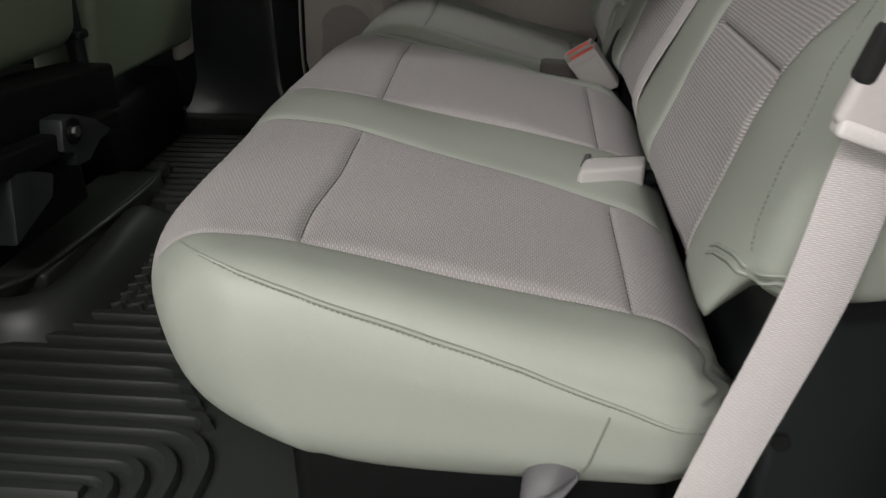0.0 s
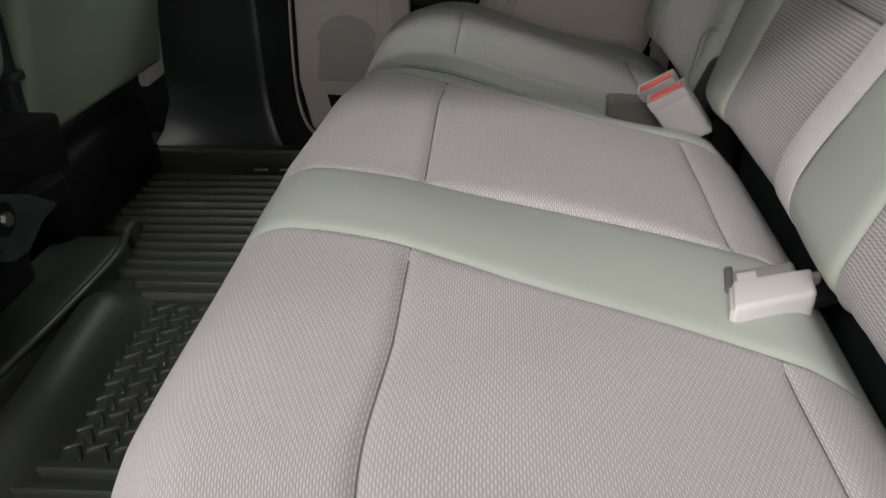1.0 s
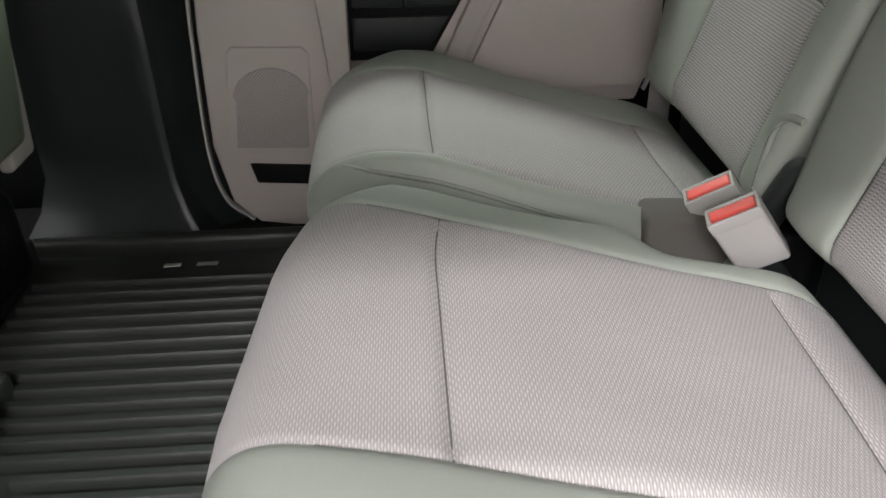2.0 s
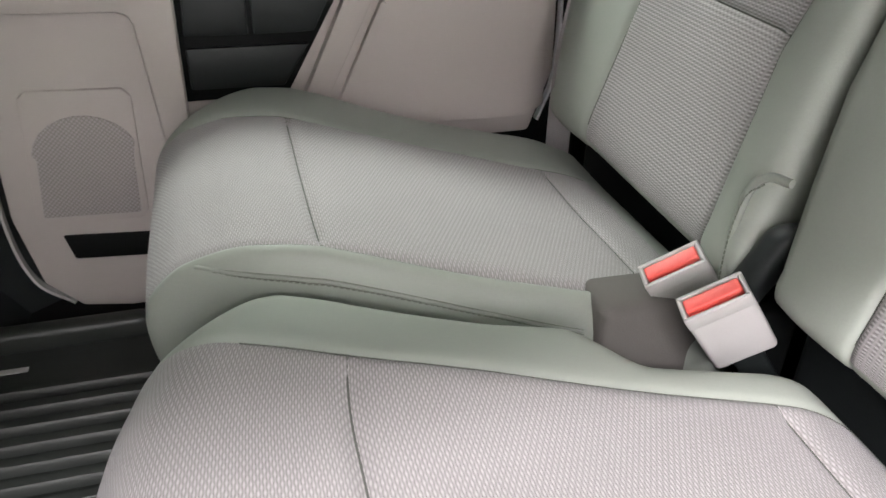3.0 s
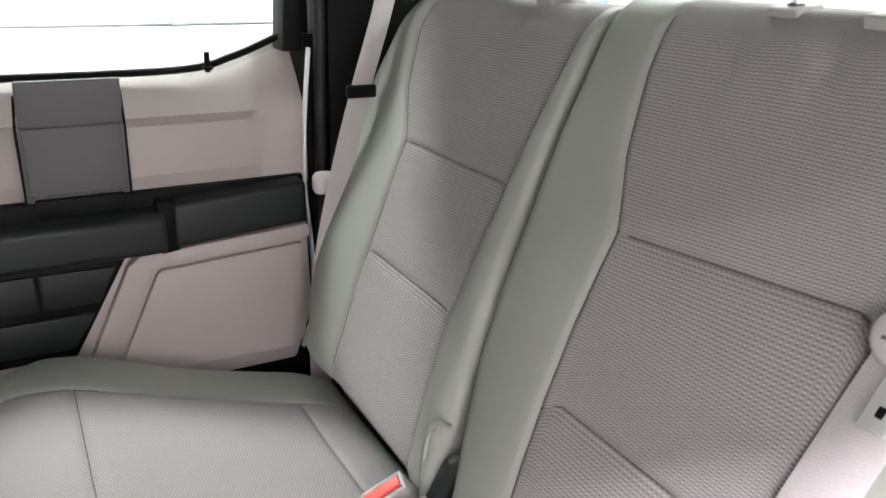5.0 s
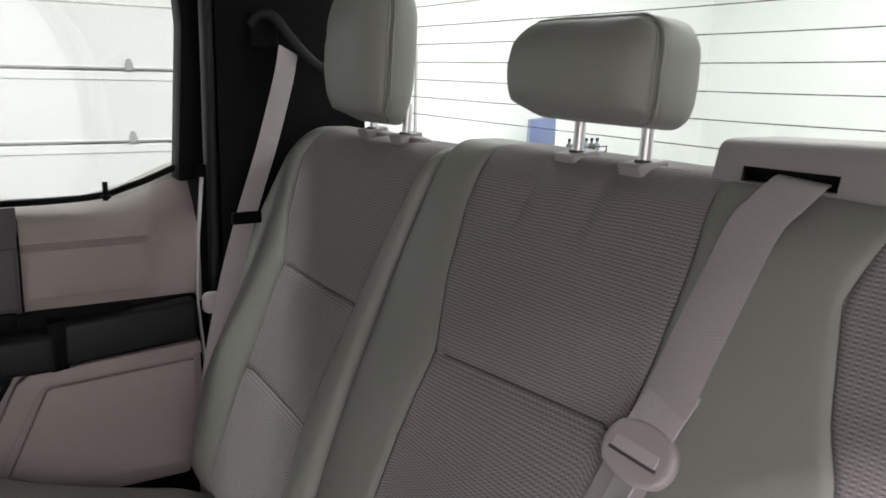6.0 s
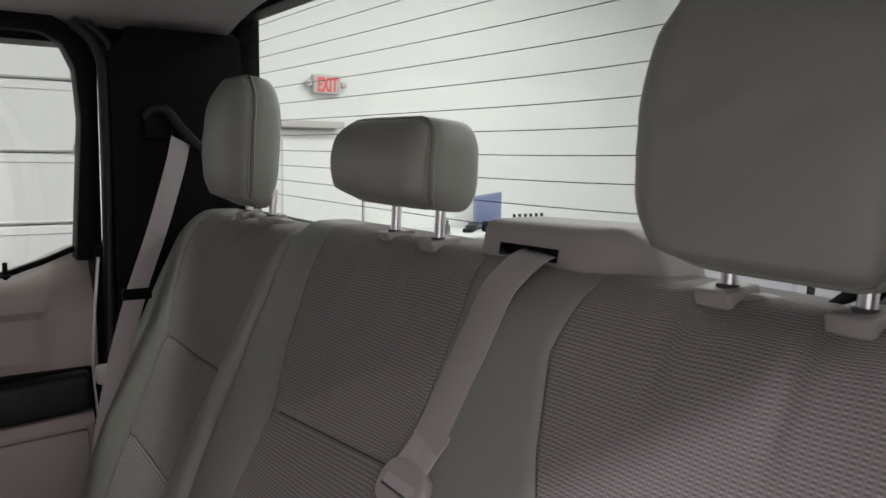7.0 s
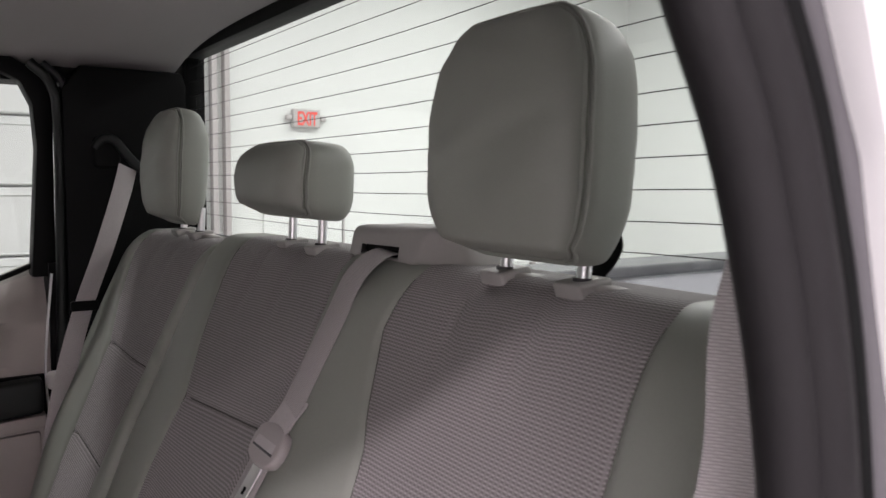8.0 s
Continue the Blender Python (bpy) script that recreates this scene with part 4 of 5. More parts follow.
rounded("armrest", (-0.70, 1.428, 0.504), (-0.178, 1.50, 0.566), 0.011, CHARCOAL, door, "charcoal padded armrest", 5)
rounded("rear_armrest", (-0.166, 1.448, 0.510), (0.052, 1.50, 0.582), 0.010, CHARCOAL, door, "charcoal armrest end", 5, lambda x, y, z: (x, y, z + 0.07 * (x + 0.07)))
prism("pad_gap", [(-0.186, 0.496), (-0.158, 0.499), (-0.158, 0.58), (-0.186, 0.58)], 1, 1.452, 1.50, BLACK, door, "", 0.002)
prism("strap_anchor", [(-0.350, 0.566), (-0.226, 0.566), (-0.226, 0.596), (-0.350, 0.596)], 1, 1.474, 1.490, BLACK, door, "black strap anchor", 0.004)
prism("pull_strap", [(-0.362, 0.590), (-0.218, 0.592), (-0.214, 0.700), (-0.358, 0.700)], 1, 1.484, 1.497, STRAPGREY, door, "dark grey stitched pull strap", 0.004)
prism("strap_top", [(-0.357, 0.698), (-0.215, 0.698), (-0.214, 0.766), (-0.354, 0.766)], 1, 1.490, 1.500, STRAPGREY, door, "", 0.003)
for v in door.children[-1].data.vertices:
    v.co.y += max(0, v.co.z - 0.70) * 0.55
tube("strap_edge", [(-0.3605, 1.486, 0.592), (-0.3605, 1.486, 0.70), (-0.356, 1.50, 0.745)], 0.0022, BLACK, door, "", 6)
tube("strap_edge", [(-0.2165, 1.486, 0.594), (-0.2150, 1.486, 0.70), (-0.2145, 1.50, 0.745)], 0.0022, BLACK, door, "", 6)
for x0, x1 in ((-0.355, -0.352), (-0.224, -0.221)):
    stitches("stitching", [((x0 + x1) / 2, 1.4835, 0.598 + 0.01 * i) for i in range(11)], door, size=0.0008, mat=THREAD)
stitches("stitching", [(-0.352 + 0.013 * i, 1.4835, 0.600) for i in range(11)], door, size=0.0008, mat=THREAD)
prism("front_frame", [(-0.486, 0.26), (-0.456, 0.26), (-0.452, 0.502), (-0.69, 0.508), (-0.692, 0.478), (-0.512, 0.472), (-0.503, 0.462)], 1, 1.428, 1.455, TRIM, door, "", 0.011)
# speaker: plain rim and a grille of fine holes
prism("speaker_rim", [(-0.662, 0.195), (-0.54, 0.190), (-0.528, 0.20), (-0.522, 0.365), (-0.532, 0.376), (-0.645, 0.380), (-0.655, 0.37), (-0.670, 0.21)], 1, 1.447, 1.456, TRIM, door, "", 0.004)
prism("speaker_grille", [(-0.660, 0.206), (-0.538, 0.201), (-0.533, 0.285)] + [(-0.590 + 0.066 * math.cos(a), 0.285 + 0.060 * math.sin(a)) for a in (0.35 + 2.6 * k / 10 for k in range(11))] + [(-0.650, 0.29)], 1, 1.4445, 1.450, GRILLE, door, "fine perforated speaker grille", 0.003)
prism("handle_slot", [(-0.636, 0.136), (-0.52, 0.128), (-0.52, 0.166), (-0.645, 0.175)], 1, 1.449, 1.456, BLACK, door, "black pull slot", 0.004)
tube("lock_pin", [(-0.073, 1.547, 0.76), (-0.073, 1.547, 0.792)], 0.0045, BLACK, door, "black lock pin", 12)
tube("pin_collar", [(-0.073, 1.547, 0.764), (-0.073, 1.547, 0.769)], 0.009, BLACK, door, "", 12)
tube("glass_seal", smooth_line([(-0.74, 1.557, 0.762), (-0.40, 1.557, 0.762), (-0.12, 1.557, 0.764), (-0.03, 1.557, 0.782), (0.055, 1.557, 0.815)], 8), 0.006, BLACK, door, "black glass seal", 8)
prism("window_frame", [(0.045, 0.79), (0.092, 0.79), (0.095, 1.20), (0.02, 1.245), (-0.74, 1.26), (-0.74, 1.218), (0.0, 1.212), (0.035, 1.195), (0.056, 1.15), (0.062, 1.06)], 1, 1.525, 1.585, BLACK, door, "black window frame", 0.006)
pane = prism("pane", [(-0.74, 0.74), (-0.10, 0.74), (0.06, 0.80), (0.07, 1.16), (0.0, 1.23), (-0.74, 1.23)], 1, 1.560, 1.564, GLASS, door, "clear side window", 0, False)
pane.visible_shadow = False
ribbon("door_edge", smooth_line([(0.078, 1.492, 0.80), (0.066, 1.490, 0.68), (0.060, 1.484, 0.58), (0.068, 1.478, 0.45), (0.066, 1.478, 0.34), (0.045, 1.48, 0.27)], 8), [(0, 1, 0)] * 41, 0.012, 0.004, PAINT, door, "bright painted door edge")

ribbon("door_edge", smooth_line([(-0.655, 1.470, 0.055), (-0.700, 1.470, 0.10), (-0.716, 1.470, 0.20), (-0.708, 1.470, 0.40), (-0.698, 1.470, 0.515)], 8), [(0, 1, 0)] * 33, 0.012, 0.004, BUCKLE, door, "pale door edge")

# ---- pillars ----
pf = thing("pillar_far_front", "black plastic door pillar trim", "pillar", kind="structure", at=(-0.86, 1.5, FLOOR))
def pillar_front():
    bm = bmesh.new()
    rows = []
    for z in steps([FLOOR, 0.08, 0.2, 1.25], 0.05):
        f = max(0, 0.16 - z) ** 2 * 3
        sect = [(-1.03, 1.60), (-1.02 - f, 1.50 - f), (-0.96 - f, 1.472 - f), (-0.88, 1.470 - f), (-0.815 + f, 1.468 - f), (-0.795 + f, 1.462 - f), (-0.782 + f, 1.466 - f), (-0.775 + f, 1.49), (-0.72 + f, 1.53), (-0.70, 1.60)]
        rows.append([bm.verts.new((x, y, z)) for x, y in sect])
    for a, b in zip(rows, rows[1:]):
        for i in range(len(a)):
            j = (i + 1) % len(a)
            bm.faces.new((a[i], a[j], b[j], b[i]))
    bm.faces.new(rows[0]); bm.faces.new(rows[-1][::-1])
    return part("trim", bm, PILLARBLACK, pf)
pillar_front()
pr = thing("pillar_far_rear", "black plastic rear pillar trim with belt guide", "pillar", kind="structure", at=(0.2, 1.5, FLOOR))
prism("trim", [(0.105, FLOOR), (0.105, 1.18), (0.14, 1.232), (0.352, 1.232), (0.358, 1.20), (0.358, FLOOR)], 1, 1.475, 1.60, BLACK, pr, "", 0.012)
for k, (dx, r) in enumerate(((0.100, 0.011), (0.124, 0.008))):
    tube("weatherstrip", smooth_line([(dx, 1.488, FLOOR), (dx - 0.012, 1.488, 0.35), (dx - 0.004, 1.49, 0.75), (dx, 1.492, 1.10), (dx - 0.012, 1.495, 1.19), (dx - 0.05, 1.50, 1.232)], 8), r, CHARCOAL, pr, "rubber door seal", 8)
tube("belt_guide", smooth_line([(0.165, 1.470, 1.062), (0.178, 1.462, 1.080), (0.20, 1.455, 1.078), (0.225, 1.445, 1.045), (0.26, 1.432, 1.005), (0.29, 1.425, 0.985)], 6), 0.010, CHARCOAL, pr, "dark belt guide loop", 10)
rounded("guide_base", (0.16, 1.462, 1.02), (0.215, 1.48, 1.085), 0.012, BLACK, pr)

pn = thing("pillar_near_rear", "dark rear pillar of the open doorway with rubber seal", "pillar", kind="structure", at=(0.2, -0.13, FLOOR))
LINE = [(-0.16, -0.130, 1.225), (-0.06, -0.132, 1.195), (0.0, -0.138, 1.11), (0.028, -0.146, 1.045), (0.054, -0.15, 0.985), (0.074, -0.155, 0.89), (0.088, -0.16, 0.72), (0.09, -0.165, 0.50), (0.088, -0.165, 0.25), (0.08, -0.165, 0.05)]
flank = [(p[0] + 0.105, p[2]) for p in LINE[1:]]
prism("trim", flank[::-1] + [(0.33, 1.235), (0.40, 1.2), (0.42, 0.05)][0:3], 1, -0.150, -0.105, PILLARBLACK, pn, "", 0.004)
for dx, dy, r, m in ((0.018, 0.002, 0.011, SEAL), (0.030, -0.002, 0.012, SEAL), (0.041, -0.007, 0.006, BLACK), (0.049, -0.009, 0.007, STRAPGREY)):
    tube("weatherstrip", smooth_line([(x + dx, y + dy, z + 0.4 * dx) for x, y, z in LINE], 8), r, m, pn, "rubber door seal", 10)
prism("painted_jamb", [(p[0] + 0.049, p[2] + 0.018) for p in LINE[::-1]] + [(0.0, 1.30), (0.46, 1.30), (0.46, 0.0)], 1, -0.176, -0.152, PAINT, pn, "white painted door jamb", 0.006)

# ---- rear wall and window ----
slab("wall_cab_rear", (0.395, -0.16, -0.06), (0.44, 1.62, 0.87), BLACK, "black rear wall of the cab", category="wall")
window = thing("window_1", "heated rear window with fine dark lines", "window", kind="structure", at=(0.385, 0.72, 0.87))
prism("rear_frame_top", [(0.365, 1.272), (0.41, 1.272), (0.41, 1.33), (0.355, 1.33)], 1, -0.12, 1.60, BLACK, window, "black band over the glass", 0.003)
for y0, y1 in ((1.545, 1.62), (-0.16, -0.075)):
    prism("rear_frame_side", [(0.372, 0.86), (0.42, 0.86), (0.42, 1.28), (0.372, 1.28)], 1, y0, y1, BLACK, window, "black band beside the glass", 0.003)
for s, yc in ((1, 1.546), (-1, -0.076)):
    pts = [(yc, 1.275), (yc - s * 0.035, 1.274), (yc - s * 0.018, 1.267), (yc - s * 0.007, 1.253), (yc - s * 0.001, 1.225)]
    prism("rear_frame_corner", pts, 0, 0.374, 0.40, BLACK, window, "", 0)
wp = prism("pane", [(-0.10, 0.865), (1.57, 0.865), (1.57, 1.275), (-0.10, 1.275)], 0, 0.386, 0.390, GLASS, window, "clear rear window glass", 0, False)
wp.visible_shadow = False
for i in range(12):
    z = 0.922 + 0.0282 * i + 0.0033 * max(0, i - 5)
    tube("heating_line", smooth_line([(0.3845, -0.075, z + 0.013), (0.3845, 0.17, z + 0.011), (0.3845, 0.5, z + 0.002), (0.3845, 0.9, z), (0.3845, 1.545, z)], 4), 0.00055, BLACK, window, "", 5)




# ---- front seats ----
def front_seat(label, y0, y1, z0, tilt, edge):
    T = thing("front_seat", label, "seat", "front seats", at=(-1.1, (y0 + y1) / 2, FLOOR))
    # shade on the back panel is put into the vinyl's colour
    rounded("backrest", (-1.08, y0, z0), (-0.95, y1, 1.02), edge, SHADEDVINYL, T, "sage vinyl seat back panel, colour darkened for shade", 6,
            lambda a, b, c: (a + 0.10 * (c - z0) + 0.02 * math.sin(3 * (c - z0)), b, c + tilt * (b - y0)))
    rounded("rail", (-1.5, y0 + 0.05, 0.06), (-0.98, y1 - 0.03, z0 - 0.06), 0.03, BLACK, T, "black seat frame")
    return T


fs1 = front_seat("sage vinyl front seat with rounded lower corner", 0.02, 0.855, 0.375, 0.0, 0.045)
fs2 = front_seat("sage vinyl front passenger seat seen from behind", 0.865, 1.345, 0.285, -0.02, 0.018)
rounded("side_trim", (-1.01, 1.335, 0.225), (-0.985, 1.425, 1.0), 0.010, TRIM, fs2, "light grey seat side trim", 3, lambda x, y, z: (x, y + 0.35 * min(z - 0.225, 0.2), z))
rounded("stalk", (-0.985, 0.845, 0.25), (-0.955, 0.875, 0.62), 0.01, CHARCOAL, fs1, "black plastic stalk beside the seat", 3)
rounded("stalk_collar", (-0.98, 0.835, 0.385), (-0.945, 0.88, 0.40), 0.004, CHARCOAL, fs1, "", 2)
rounded("rear_shield", (-1.0, 0.30, 0.30), (-0.90, 0.85, 0.385), 0.008, BLACK, fs1, "", 3, lambda x, y, z: (x, y, z - 0.12 * (y - 0.5)))
rounded("cross_bar", (-0.92, 0.32, 0.262), (-0.87, 0.78, 0.300), 0.006, BLACK, fs1, "", 3, lambda x, y, z: (x, y, z - 0.10 * (y - 0.55)))
prism("bracket", [(0.425, 0.178), (0.536, 0.210), (0.552, 0.244), (0.463, 0.284), (0.447, 0.276)], 0, -0.93, -0.87, PILLARBLACK, fs1, "dark metal floor bracket", 0.006)
prism("bolt_bracket", [(0.573, 0.270), (0.588, 0.318), (0.625, 0.316), (0.68, 0.292), (0.732, 0.256), (0.688, 0.252), (0.643, 0.231), (0.606, 0.234), (0.602, 0.258)], 0, -0.90, -0.86, PILLARBLACK, fs1, "dark metal bolt bracket", 0.006)
tube("bolt", [(-0.868, 0.608, 0.293), (-0.850, 0.608, 0.293)], 0.009, CHROME, fs1, "bright bolt head", 6)
tube("washer", [(-0.864, 0.608, 0.293), (-0.856, 0.608, 0.293)], 0.021, BLACK, fs1, "", 16)

# ---- floor liner ----
TOP = 0.045
liner = thing("floor_liner", "black ribbed rubber floor liner with raised edges", "floor mat", at=(-0.7, 0.74, FLOOR))
rounded("sheet", (-1.04, -0.11, FLOOR + 0.001), (-0.30, 1.40, TOP), 0.005, RUBBER, liner)
rounded("far_edge", (-1.03, 1.375, FLOOR + 0.002), (-0.55, 1.405, 0.075), 0.010, RUBBER, liner, "", 3)


def ridge(name, pts, width, height):
    """A soft raised ridge in the rubber sheet."""
    line = smooth_line(pts, 8)
    verts, faces = [], []
    prof = [(-1, 0), (-0.8, 0.35), (-0.5, 0.82), (-0.15, 1), (0.15, 1), (0.5, 0.82), (0.8, 0.35), (1, 0)]
    for i, p in enumerate(line):
        p = Vector(p)
        t = (Vector(line[min(i + 1, len(line) - 1)]) - Vector(line[max(i - 1, 0)])).normalized()
        s = Vector((t.y, -t.x, 0)).normalized()
        fade = min(1, min(i, len(line) - 1 - i) / 4 + 0.15)
        verts += [p + s * a * width / 2 + Vector((0, 0, b * height * fade)) for a, b in prof]
    n = len(prof)
    for i in range(len(line) - 1):
        for k in range(n - 1):
            faces.append((i * n + k, i * n + k + 1, i * n + n + k + 1, i * n + n + k))
    return shell(name, verts, faces, RUBBER, liner)


ridge("tunnel_hump", [(-1.02, 0.385, TOP - 0.002), (-0.93, 0.39, TOP - 0.002), (-0.86, 0.42, TOP - 0.002), (-0.835, 0.50, TOP - 0.002), (-0.845, 0.66, TOP - 0.002), (-0.855, 0.82, TOP - 0.002)], 0.105, 0.06)
tube("lip", smooth_line([(-1.02, 0.40, 0.090), (-0.945, 0.445, 0.092), (-0.910, 0.505, 0.092), (-0.898, 0.615, 0.092), (-0.889, 0.735, 0.092), (-0.884, 0.87, 0.092), (-0.90, 0.95, 0.090)], 6), 0.006, RUBBER, liner, "", 8)
rounded("front_wall", (-1.02, 0.50, FLOOR), (-0.895, 0.95, 0.090), 0.01, RUBBER, liner, "", 3)
rounded("front_edge", (-1.03, 0.99, FLOOR), (-1.0, 1.36, 0.10), 0.010, RUBBER, liner, "", 3)
rounded("corner_boss", (-0.95, 0.985, TOP - 0.005), (-0.91, 1.03, 0.085), 0.012, RUBBER, liner, "", 3)


def rib(pts, width=0.0205, height=0.0135):
    """A flat-topped rubber rib."""
    line = [Vector(p) for p in (pts if len(pts) > 12 else smooth_line(pts, 4))]
    verts, faces = [], []
    prof = [(-1, 0), (-0.78, 0.75), (-0.55, 1), (0.55, 1), (0.78, 0.75), (1, 0)]
    for i, p in enumerate(line):
        t = (line[min(i + 1, len(line) - 1)] - line[max(i - 1, 0)]).normalized()
        s = Vector((t.y, -t.x, 0)).normalized()
        verts += [p + s * a * width / 2 + Vector((0, 0, b * height - 0.001)) for a, b in prof]
    n = len(prof)
    for i in range(len(line) - 1):
        faces += [(i * n + k, i * n + k + 1, i * n + n + k + 1, i * n + n + k) for k in range(n - 1)]
    faces += [tuple(range(n))[::-1], tuple((len(line) - 1) * n + k for k in range(n))]
    return shell("rib", verts, faces, RUBBER, liner, "", 35)


for i in range(15):
    y = 0.827 + 0.0325 * i
    x0 = -0.985 if i >= 6 else (-0.925 if i >= 2 else (-0.85, -0.826)[1 - i])
    rib([(x0, y, TOP), (x0 + 0.2, y, TOP), (-0.52, y, TOP), (-0.42, y, TOP)])
for i, x1 in enumerate((-0.40, -0.42, -0.44, -0.50, -0.60, -0.575, -0.55, -0.525)):
    y = 0.452 - 0.0325 * i
    x0 = (-0.80, -0.86)[i] if i < 2 else -1.02
    hook = [(x1, y, TOP)] if i < 4 else [(x1 - 0.03, y, TOP), (x1 - 0.008, y - 0.006, TOP), (x1, y - 0.018, TOP)]
    rib([(x0, y, TOP), (x0 + 0.2, y, TOP), (-0.66, y, TOP)] + hook)
for k, (y, x) in enumerate(((0.197, -0.500), (0.168, -0.533), (0.140, -0.565), (0.113, -0.595))):
    r = 0.075 - 0.016 * k
    arc = [(x - r + r * math.sin(a), y - r + r * math.cos(a), TOP) for a in (math.pi / 2 * i / 8 for i in range(9))]
    rib([(-1.02, y, TOP), (-0.85, y, TOP), (-0.72, y, TOP)] + arc + [(x, 0.02, TOP), (x, -0.09, TOP)])
rib([(-1.02, 0.088, TOP), (-0.8, 0.088, TOP), (-0.625, 0.088, TOP)])
# raised tread bars on the tunnel
bar_mesh = None
for i in range(13):
    for j in range(11):
        for dx, dy, turn in ((0.0, 0.0, 31), (0.0145, -0.013, -60)):
            if bar_mesh is None:
                ob = rounded("tread_bar", (-0.0140, -0.0032, -0.005), (0.0140, 0.0032, 0.005), 0.0028, RUBBER, liner, "", 2)
                bar_mesh = ob.data
            else:
                ob = new("tread_bar", bar_mesh)
                ob.parent = liner
                ob.matrix_parent_inverse = Matrix.Translation(-Vector(liner.location))
            ob.location, ob.rotation_euler = (-0.812 + 0.0324 * i + dx, 0.795 - 0.0303 * j + dy, TOP + 0.0005), (0, 0, radians(turn))
# pale maker's mark, as plain bars
for x0, x1 in ((-0.79, -0.762), (-0.735, -0.70)):
    rounded("mark", (x0, 1.330, TOP), (x1, 1.340, TOP + 0.0015), 0.0006, BUCKLE, liner, "pale printed mark", 2)

# ---- workshop: wall furniture seen through the glass ----
gdoor = thing("garage_door", "white sectional garage door with hinges", "garage door", kind="structure", at=(-1.5, GY1 - 0.05, GROUND))
z = 0.42 - 0.527 * 2
while z < 2.4:
    lo = max(z, GROUND)
    prism("section", [(lo + 0.006, GY1 - 0.06), (z + 0.520, GY1 - 0.06), (z + 0.508, GY1 - 0.075), (z + 0.46, GY1 - 0.078), (z + 0.45, GY1 - 0.066), (lo + 0.03, GY1 - 0.066), (lo + 0.02, GY1 - 0.078)][::-1],
          0, -5.5, 1.90, DOORPAINT, gdoor, "", 0)
    sec = gdoor.children[-1]
    # the outline was given as height and depth: turn it upright
    for v in sec.data.vertices:
        v.co.y, v.co.z = v.co.z, v.co.y
    if z > -0.2:
        for hx in (-3.2, -1.2, 0.78):
            hg = prism("hinge", [(hx - 0.030, z + 0.0), (hx + 0.030, z + 0.0), (hx + 0.022, z + 0.055), (hx + 0.008, z + 0.085), (hx - 0.008, z + 0.085), (hx - 0.022, z + 0.055)], 1, GY1 - 0.095, GY1 - 0.062, CONCRETE, sec, "grey metal hinge", 0.003)
    z += 0.527
for x in (1.95, 2.06):
    prism("track", [(x, GROUND), (x + 0.045, GROUND), (x + 0.045, 2.6), (x, 2.6)], 1, GY1 - 0.10, GY1 - 0.01, BELT, gdoor, "grey metal door track", 0.004)
wd = thing("door_2", "plain white wall door under a projecting header", "door", kind="structure", at=(2.8, GY1, GROUND))
prism("leaf", [(2.42, GROUND), (3.19, GROUND), (3.19, 1.17), (2.42, 1.17)], 1, GY1 - 0.03, GY1 + 0.02, WALLPAINT, wd, "", 0.004)
prism("header", [(2.36, 1.19), (2.95, 1.19), (2.95, 1.25), (2.36, 1.25)], 1, GY1 - 0.16, GY1 - 0.005, BUCKLE, wd, "pale grey header box", 0.006)
prism("frame_post", [(3.205, GROUND), (3.222, GROUND), (3.222, 1.20), (3.205, 1.20)], 1, GY1 - 0.03, GY1 - 0.002, BUCKLE, wd, "", 0.003)

SIGNRED = material("red_release_button", (1.0, 0.15, 0.13), 0.35, scale=200, grain=0.03, blotch=0.03, bump=0)
sign = thing("exit_sign", "white exit sign with red letters and two lamps", "exit sign", at=(2.82, GY1 - 0.03, 1.49))
rounded("body", (2.69, GY1 - 0.075, 1.49), (2.955, GY1 - 0.003, 1.655), 0.012, BUCKLE, sign, "white plastic sign body")
txt = bpy.data.curves.new("letters", "FONT")
txt.body, txt.size, txt.extrude, txt.align_x, txt.offset = "EXIT", 0.17, 0.002, "CENTER", 0.004
tob = new("letters_curve", txt)
tob.matrix_world = pose(2.822, GY1 - 0.078, 1.512, 90, 0, 0) @ Matrix.Diagonal((0.56, 1, 1, 1))
dg = bpy.context.evaluated_depsgraph_get()
lme = bpy.data.meshes.new_from_object(tob.evaluated_get(dg))
lme.transform(tob.matrix_world)
lme.materials.clear()
bpy.data.objects.remove(tob)
link_mesh("letters", lme, SIGNRED, sign, "red letters")
for x in (2.655, 2.99):
    rounded("lamp_head", (x - 0.028, GY1 - 0.07, 1.55), (x + 0.028, GY1 - 0.01, 1.60), 0.015, BUCKLE, sign, "small lamp head")

SCREEN = material("blue_grey_screen", (0.16, 0.20, 0.38), 0.3, grain=0.02, blotch=0.05, bump=0)
BLUEPLASTIC = material("blue_grey_plastic", (0.25, 0.28, 0.36), 0.5)
YELLOW = material("yellow_plastic", (0.75, 0.6, 0.04), 0.5)
desk = thing("desk", "pale grey work bench against the wall", "desk", at=(4.25, 6.05, GROUND))
rounded("top", (3.38, 5.72, 0.215), (5.12, 6.38, 0.25), 0.006, WALLPAINT, desk)
for x in (3.45, 5.05):
    for y in (5.78, 6.32):
        rounded("leg", (x - 0.025, y - 0.025, GROUND), (x + 0.025, y + 0.025, 0.218), 0.005, BELT, desk)
mon = thing("monitor", "computer monitor with a blue screen on the bench", "monitor", at=(4.5, 6.2, 0.25))
tilt = lambda x, y, z: (x, y + 0.35 * (x - 4.5), z + 0.06 * (x - 4.5))
rounded("screen_frame", (4.25, 6.14, 0.28), (4.70, 6.17, 0.595), 0.008, BLUEPLASTIC, mon, "", 3, tilt)
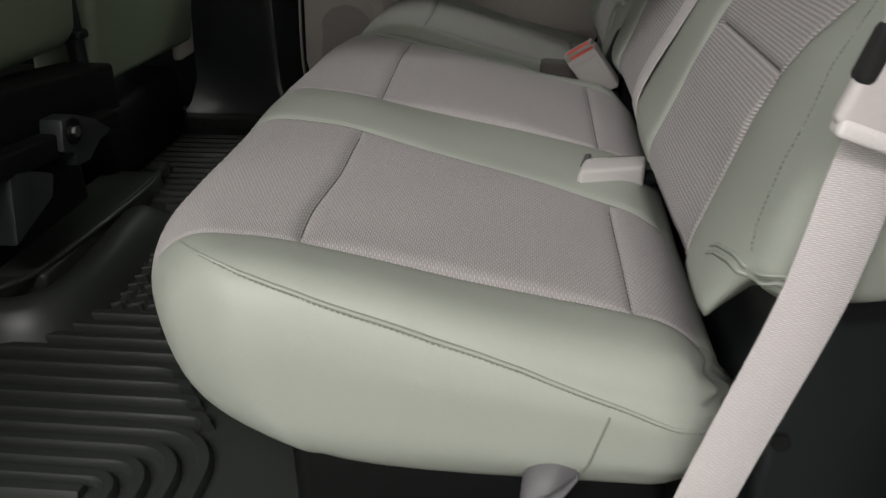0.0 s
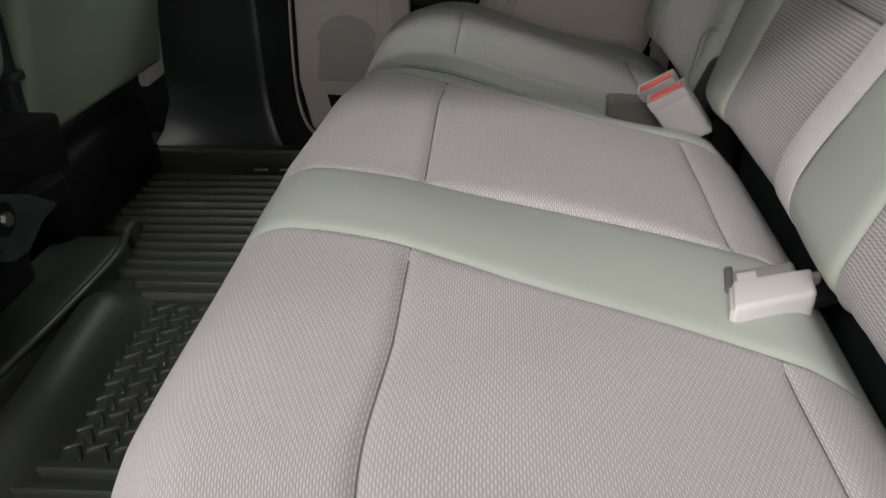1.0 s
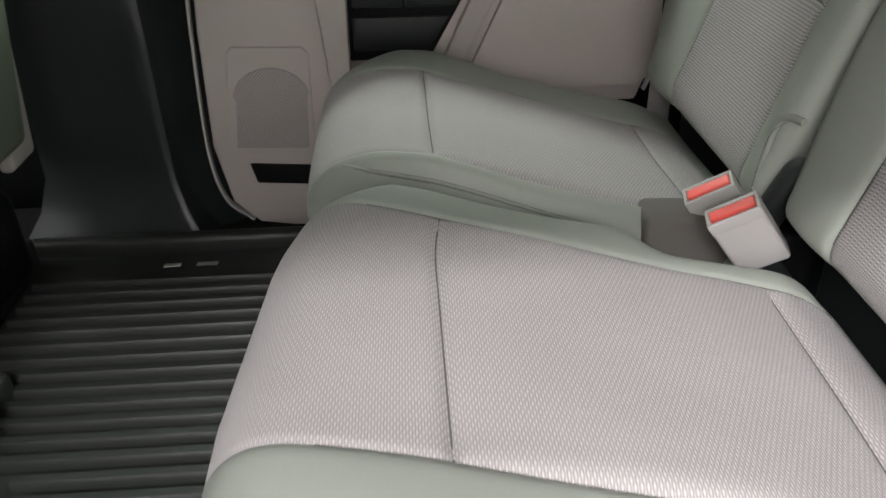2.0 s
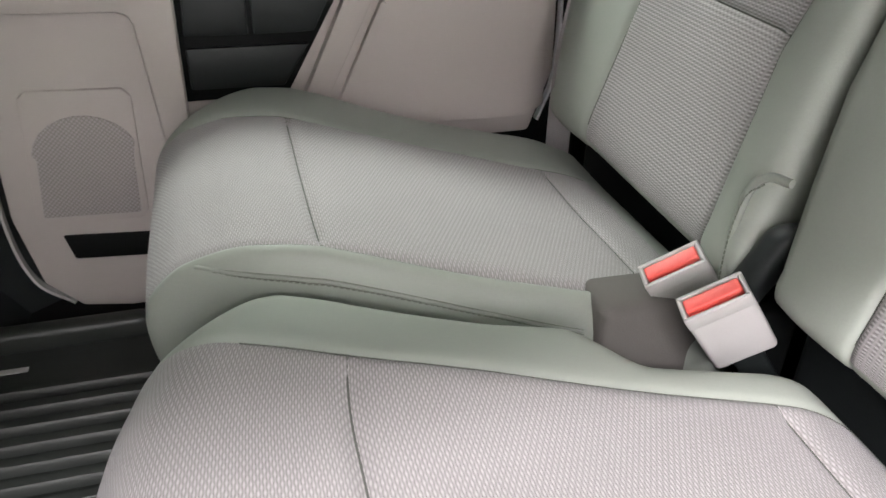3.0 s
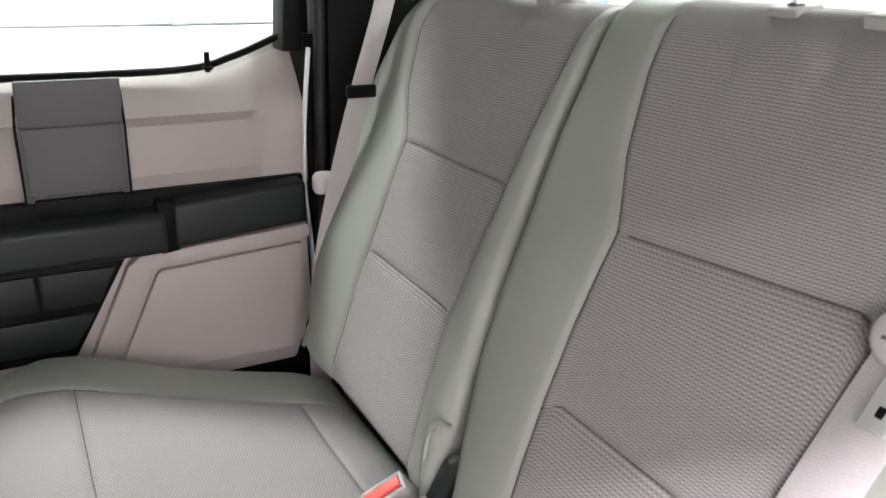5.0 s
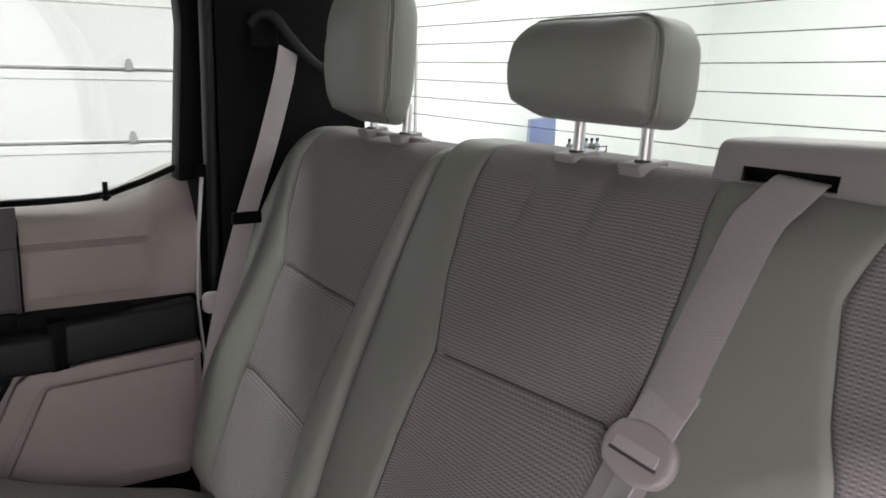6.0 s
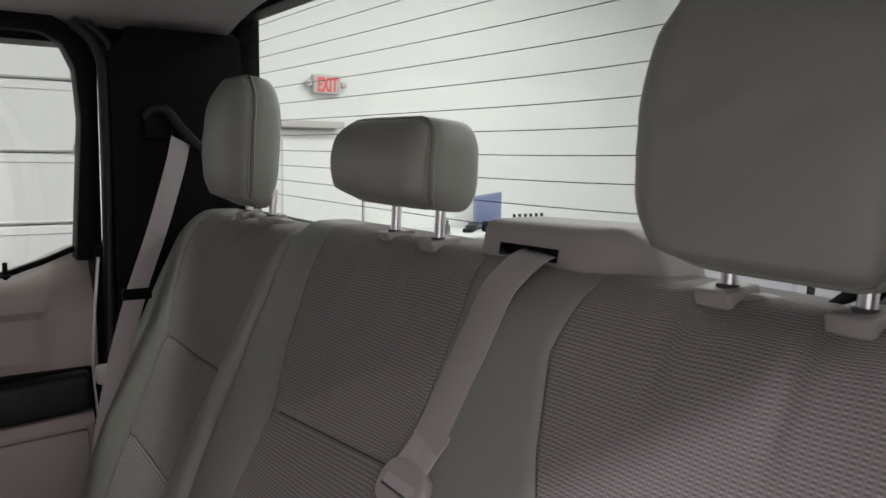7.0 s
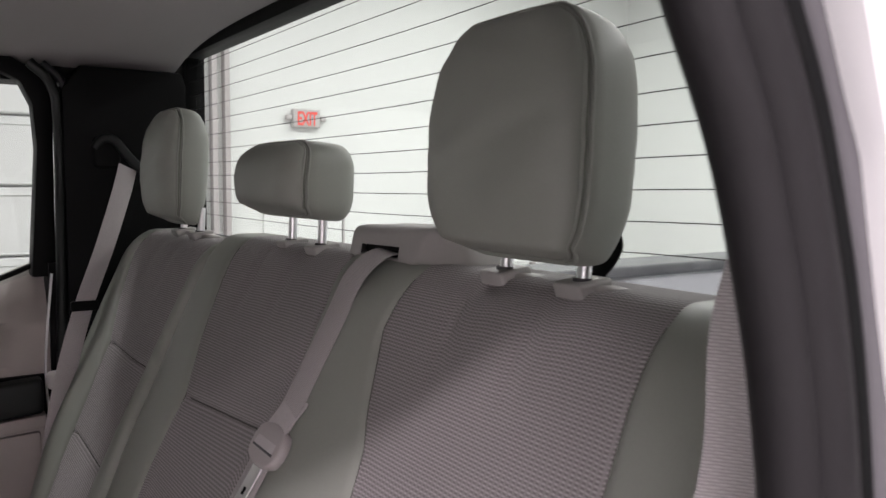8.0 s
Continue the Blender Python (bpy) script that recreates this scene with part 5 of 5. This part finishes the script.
rounded("screen", (4.265, 6.134, 0.295), (4.685, 6.142, 0.58), 0.002, SCREEN, mon, "blue lit display", 2, tilt)
rounded("foot", (4.38, 6.1, 0.25), (4.60, 6.28, 0.265), 0.005, BLACK, mon)
rounded("neck", (4.46, 6.16, 0.26), (4.53, 6.20, 0.36), 0.008, BLACK, mon)
kb = thing("desk_clutter", "dark office things heaped beside the monitor", "clutter", at=(4.2, 6.0, 0.25))
for k in range(7):
    x, y = 4.02 + 0.075 * k + 0.02 * (k % 3), 5.86 + 0.09 * (k % 3)
    rounded("office_item", (x, y, 0.25), (x + 0.09, y + 0.07, 0.29 + 0.02 * (k % 4)), 0.012, (BLACK, CHARCOAL, STRAPGREY)[k % 3], kb)
bottles = [(3.72, 0.13, BUCKLE, RED), (3.83, 0.12, STRAPGREY, STRAPGREY), (4.30, 0.09, BUCKLE, YELLOW), (4.62, 0.15, STRAPGREY, BLACK), (4.69, 0.15, BLUEPLASTIC, BLACK), (4.76, 0.15, STRAPGREY, BLACK),
           (4.83, 0.15, BLUEPLASTIC, BLACK), (4.90, 0.15, STRAPGREY, BLACK), (4.97, 0.15, BLUEPLASTIC, BLACK)]
for x, hh, m, cap in bottles:
    bt = thing("bottle", "small plastic bottle standing on the work bench", "bottle", "bottles on the bench", at=(x, 5.9, 0.25))
    tube("body", [(x, 5.9, 0.25), (x, 5.9, 0.25 + hh * 0.7)], 0.028, m, bt, "", 12)
    tube("neck", [(x, 5.9, 0.25 + hh * 0.68), (x, 5.9, 0.25 + hh * 0.9)], 0.013, m, bt, "", 10)
    tube("cap", [(x, 5.9, 0.25 + hh * 0.88), (x, 5.9, 0.25 + hh * 1.05)], 0.016, cap, bt, "", 10)
rk = thing("bottle_rack", "dark wire rack on the work bench", "rack", at=(4.8, 5.85, 0.25))
for zz in (0.28, 0.33):
    tube("rail", [(4.56, 5.84, zz), (5.04, 5.84, zz)], 0.006, BLACK, rk, "", 6)
for x in (4.56, 4.72, 4.88, 5.04):
    tube("upright", [(x, 5.84, 0.25), (x, 5.84, 0.34)], 0.006, BLACK, rk, "", 6)
pb = thing("wall_cabinet", "pale grey electrical cabinet on the wall", "cabinet", at=(GX1 - 0.1, 3.5, 0.3))
rounded("case", (GX1 - 0.14, 3.2, 0.38), (GX1 - 0.003, 3.75, 0.80), 0.01, WALLPAINT, pb)
rounded("cover", (GX1 - 0.15, 3.24, 0.42), (GX1 - 0.135, 3.71, 0.76), 0.004, BUCKLE, pb)

# ---- the truck's bed ----
bed = thing("truck_bed", "white stamped steel truck bed behind the cab", "truck bed", at=(1.7, 0.72, 0.18))
prism("bed_floor", [(0.62, -0.10), (2.82, -0.10), (2.82, 1.55), (0.62, 1.55)], 2, 0.16, 0.19, BEDPAINT, bed, "", 0)
for y0, y1, yi in ((1.50, 1.66, 1.50), (-0.22, -0.06, -0.06)):
    rounded("side_wall", (0.60, y0, 0.16), (2.86, y1, 0.70), 0.02, BEDPAINT, bed)
    rounded("rail", (0.58, y0 - 0.03, 0.69), (2.88, y1 + 0.03, 0.73), 0.014, RAIL, bed, "grey bed rail cap")
    s = -1 if yi > 1 else 1
    for x in (0.95, 1.65, 2.35):
        rounded("stamped_post", (x, yi - 0.02, 0.19), (x + 0.16, yi + 0.02, 0.68), 0.015, BEDPAINT, bed)
        rounded("post_hole", (x + 0.055, yi + s * 0.021 - 0.002, 0.48), (x + 0.105, yi + s * 0.021 + 0.002, 0.58), 0.002, BLACK, bed, "dark oval hole", 2)
rounded("mount", (0.43, 0.2, 0.18), (0.60, 1.24, 0.24), 0.01, BLACK, bed)
rounded("headboard", (0.58, -0.10, 0.16), (0.63, 1.55, 0.66), 0.01, BEDPAINT, bed)
rounded("corner_post", (2.68, 1.43, 0.19), (2.84, 1.53, 0.69), 0.05, BEDPAINT, bed, "", 6)
rounded("gate_gap", (2.862, 1.40, 0.19), (2.902, 1.56, 0.685), 0.004, RAIL, bed, "dark gap beside the tailgate", 2)
for zz in (0.50, 0.61):
    rounded("gate_latch", (2.845, 1.395, zz), (2.885, 1.43, zz + 0.055), 0.004, BLACK, bed, "black latch", 2)
tail = rounded("tailgate", (2.905, -0.06, 0.17), (2.975, 1.50, 0.72), 0.015, BEDPAINT, bed)
for y in (0.1, 0.5, 0.9, 1.25):
    rounded("stamped_rib", (2.89, y, 0.24), (2.91, y + 0.22, 0.66), 0.010, BEDPAINT, tail)
for y, zz in ((1.32, 0.60), (1.18, 0.66), (1.05, 0.58)):
    tube("drain_hole", [(2.888, y, zz), (2.895, y, zz)], 0.010, BLACK, tail, "", 12)
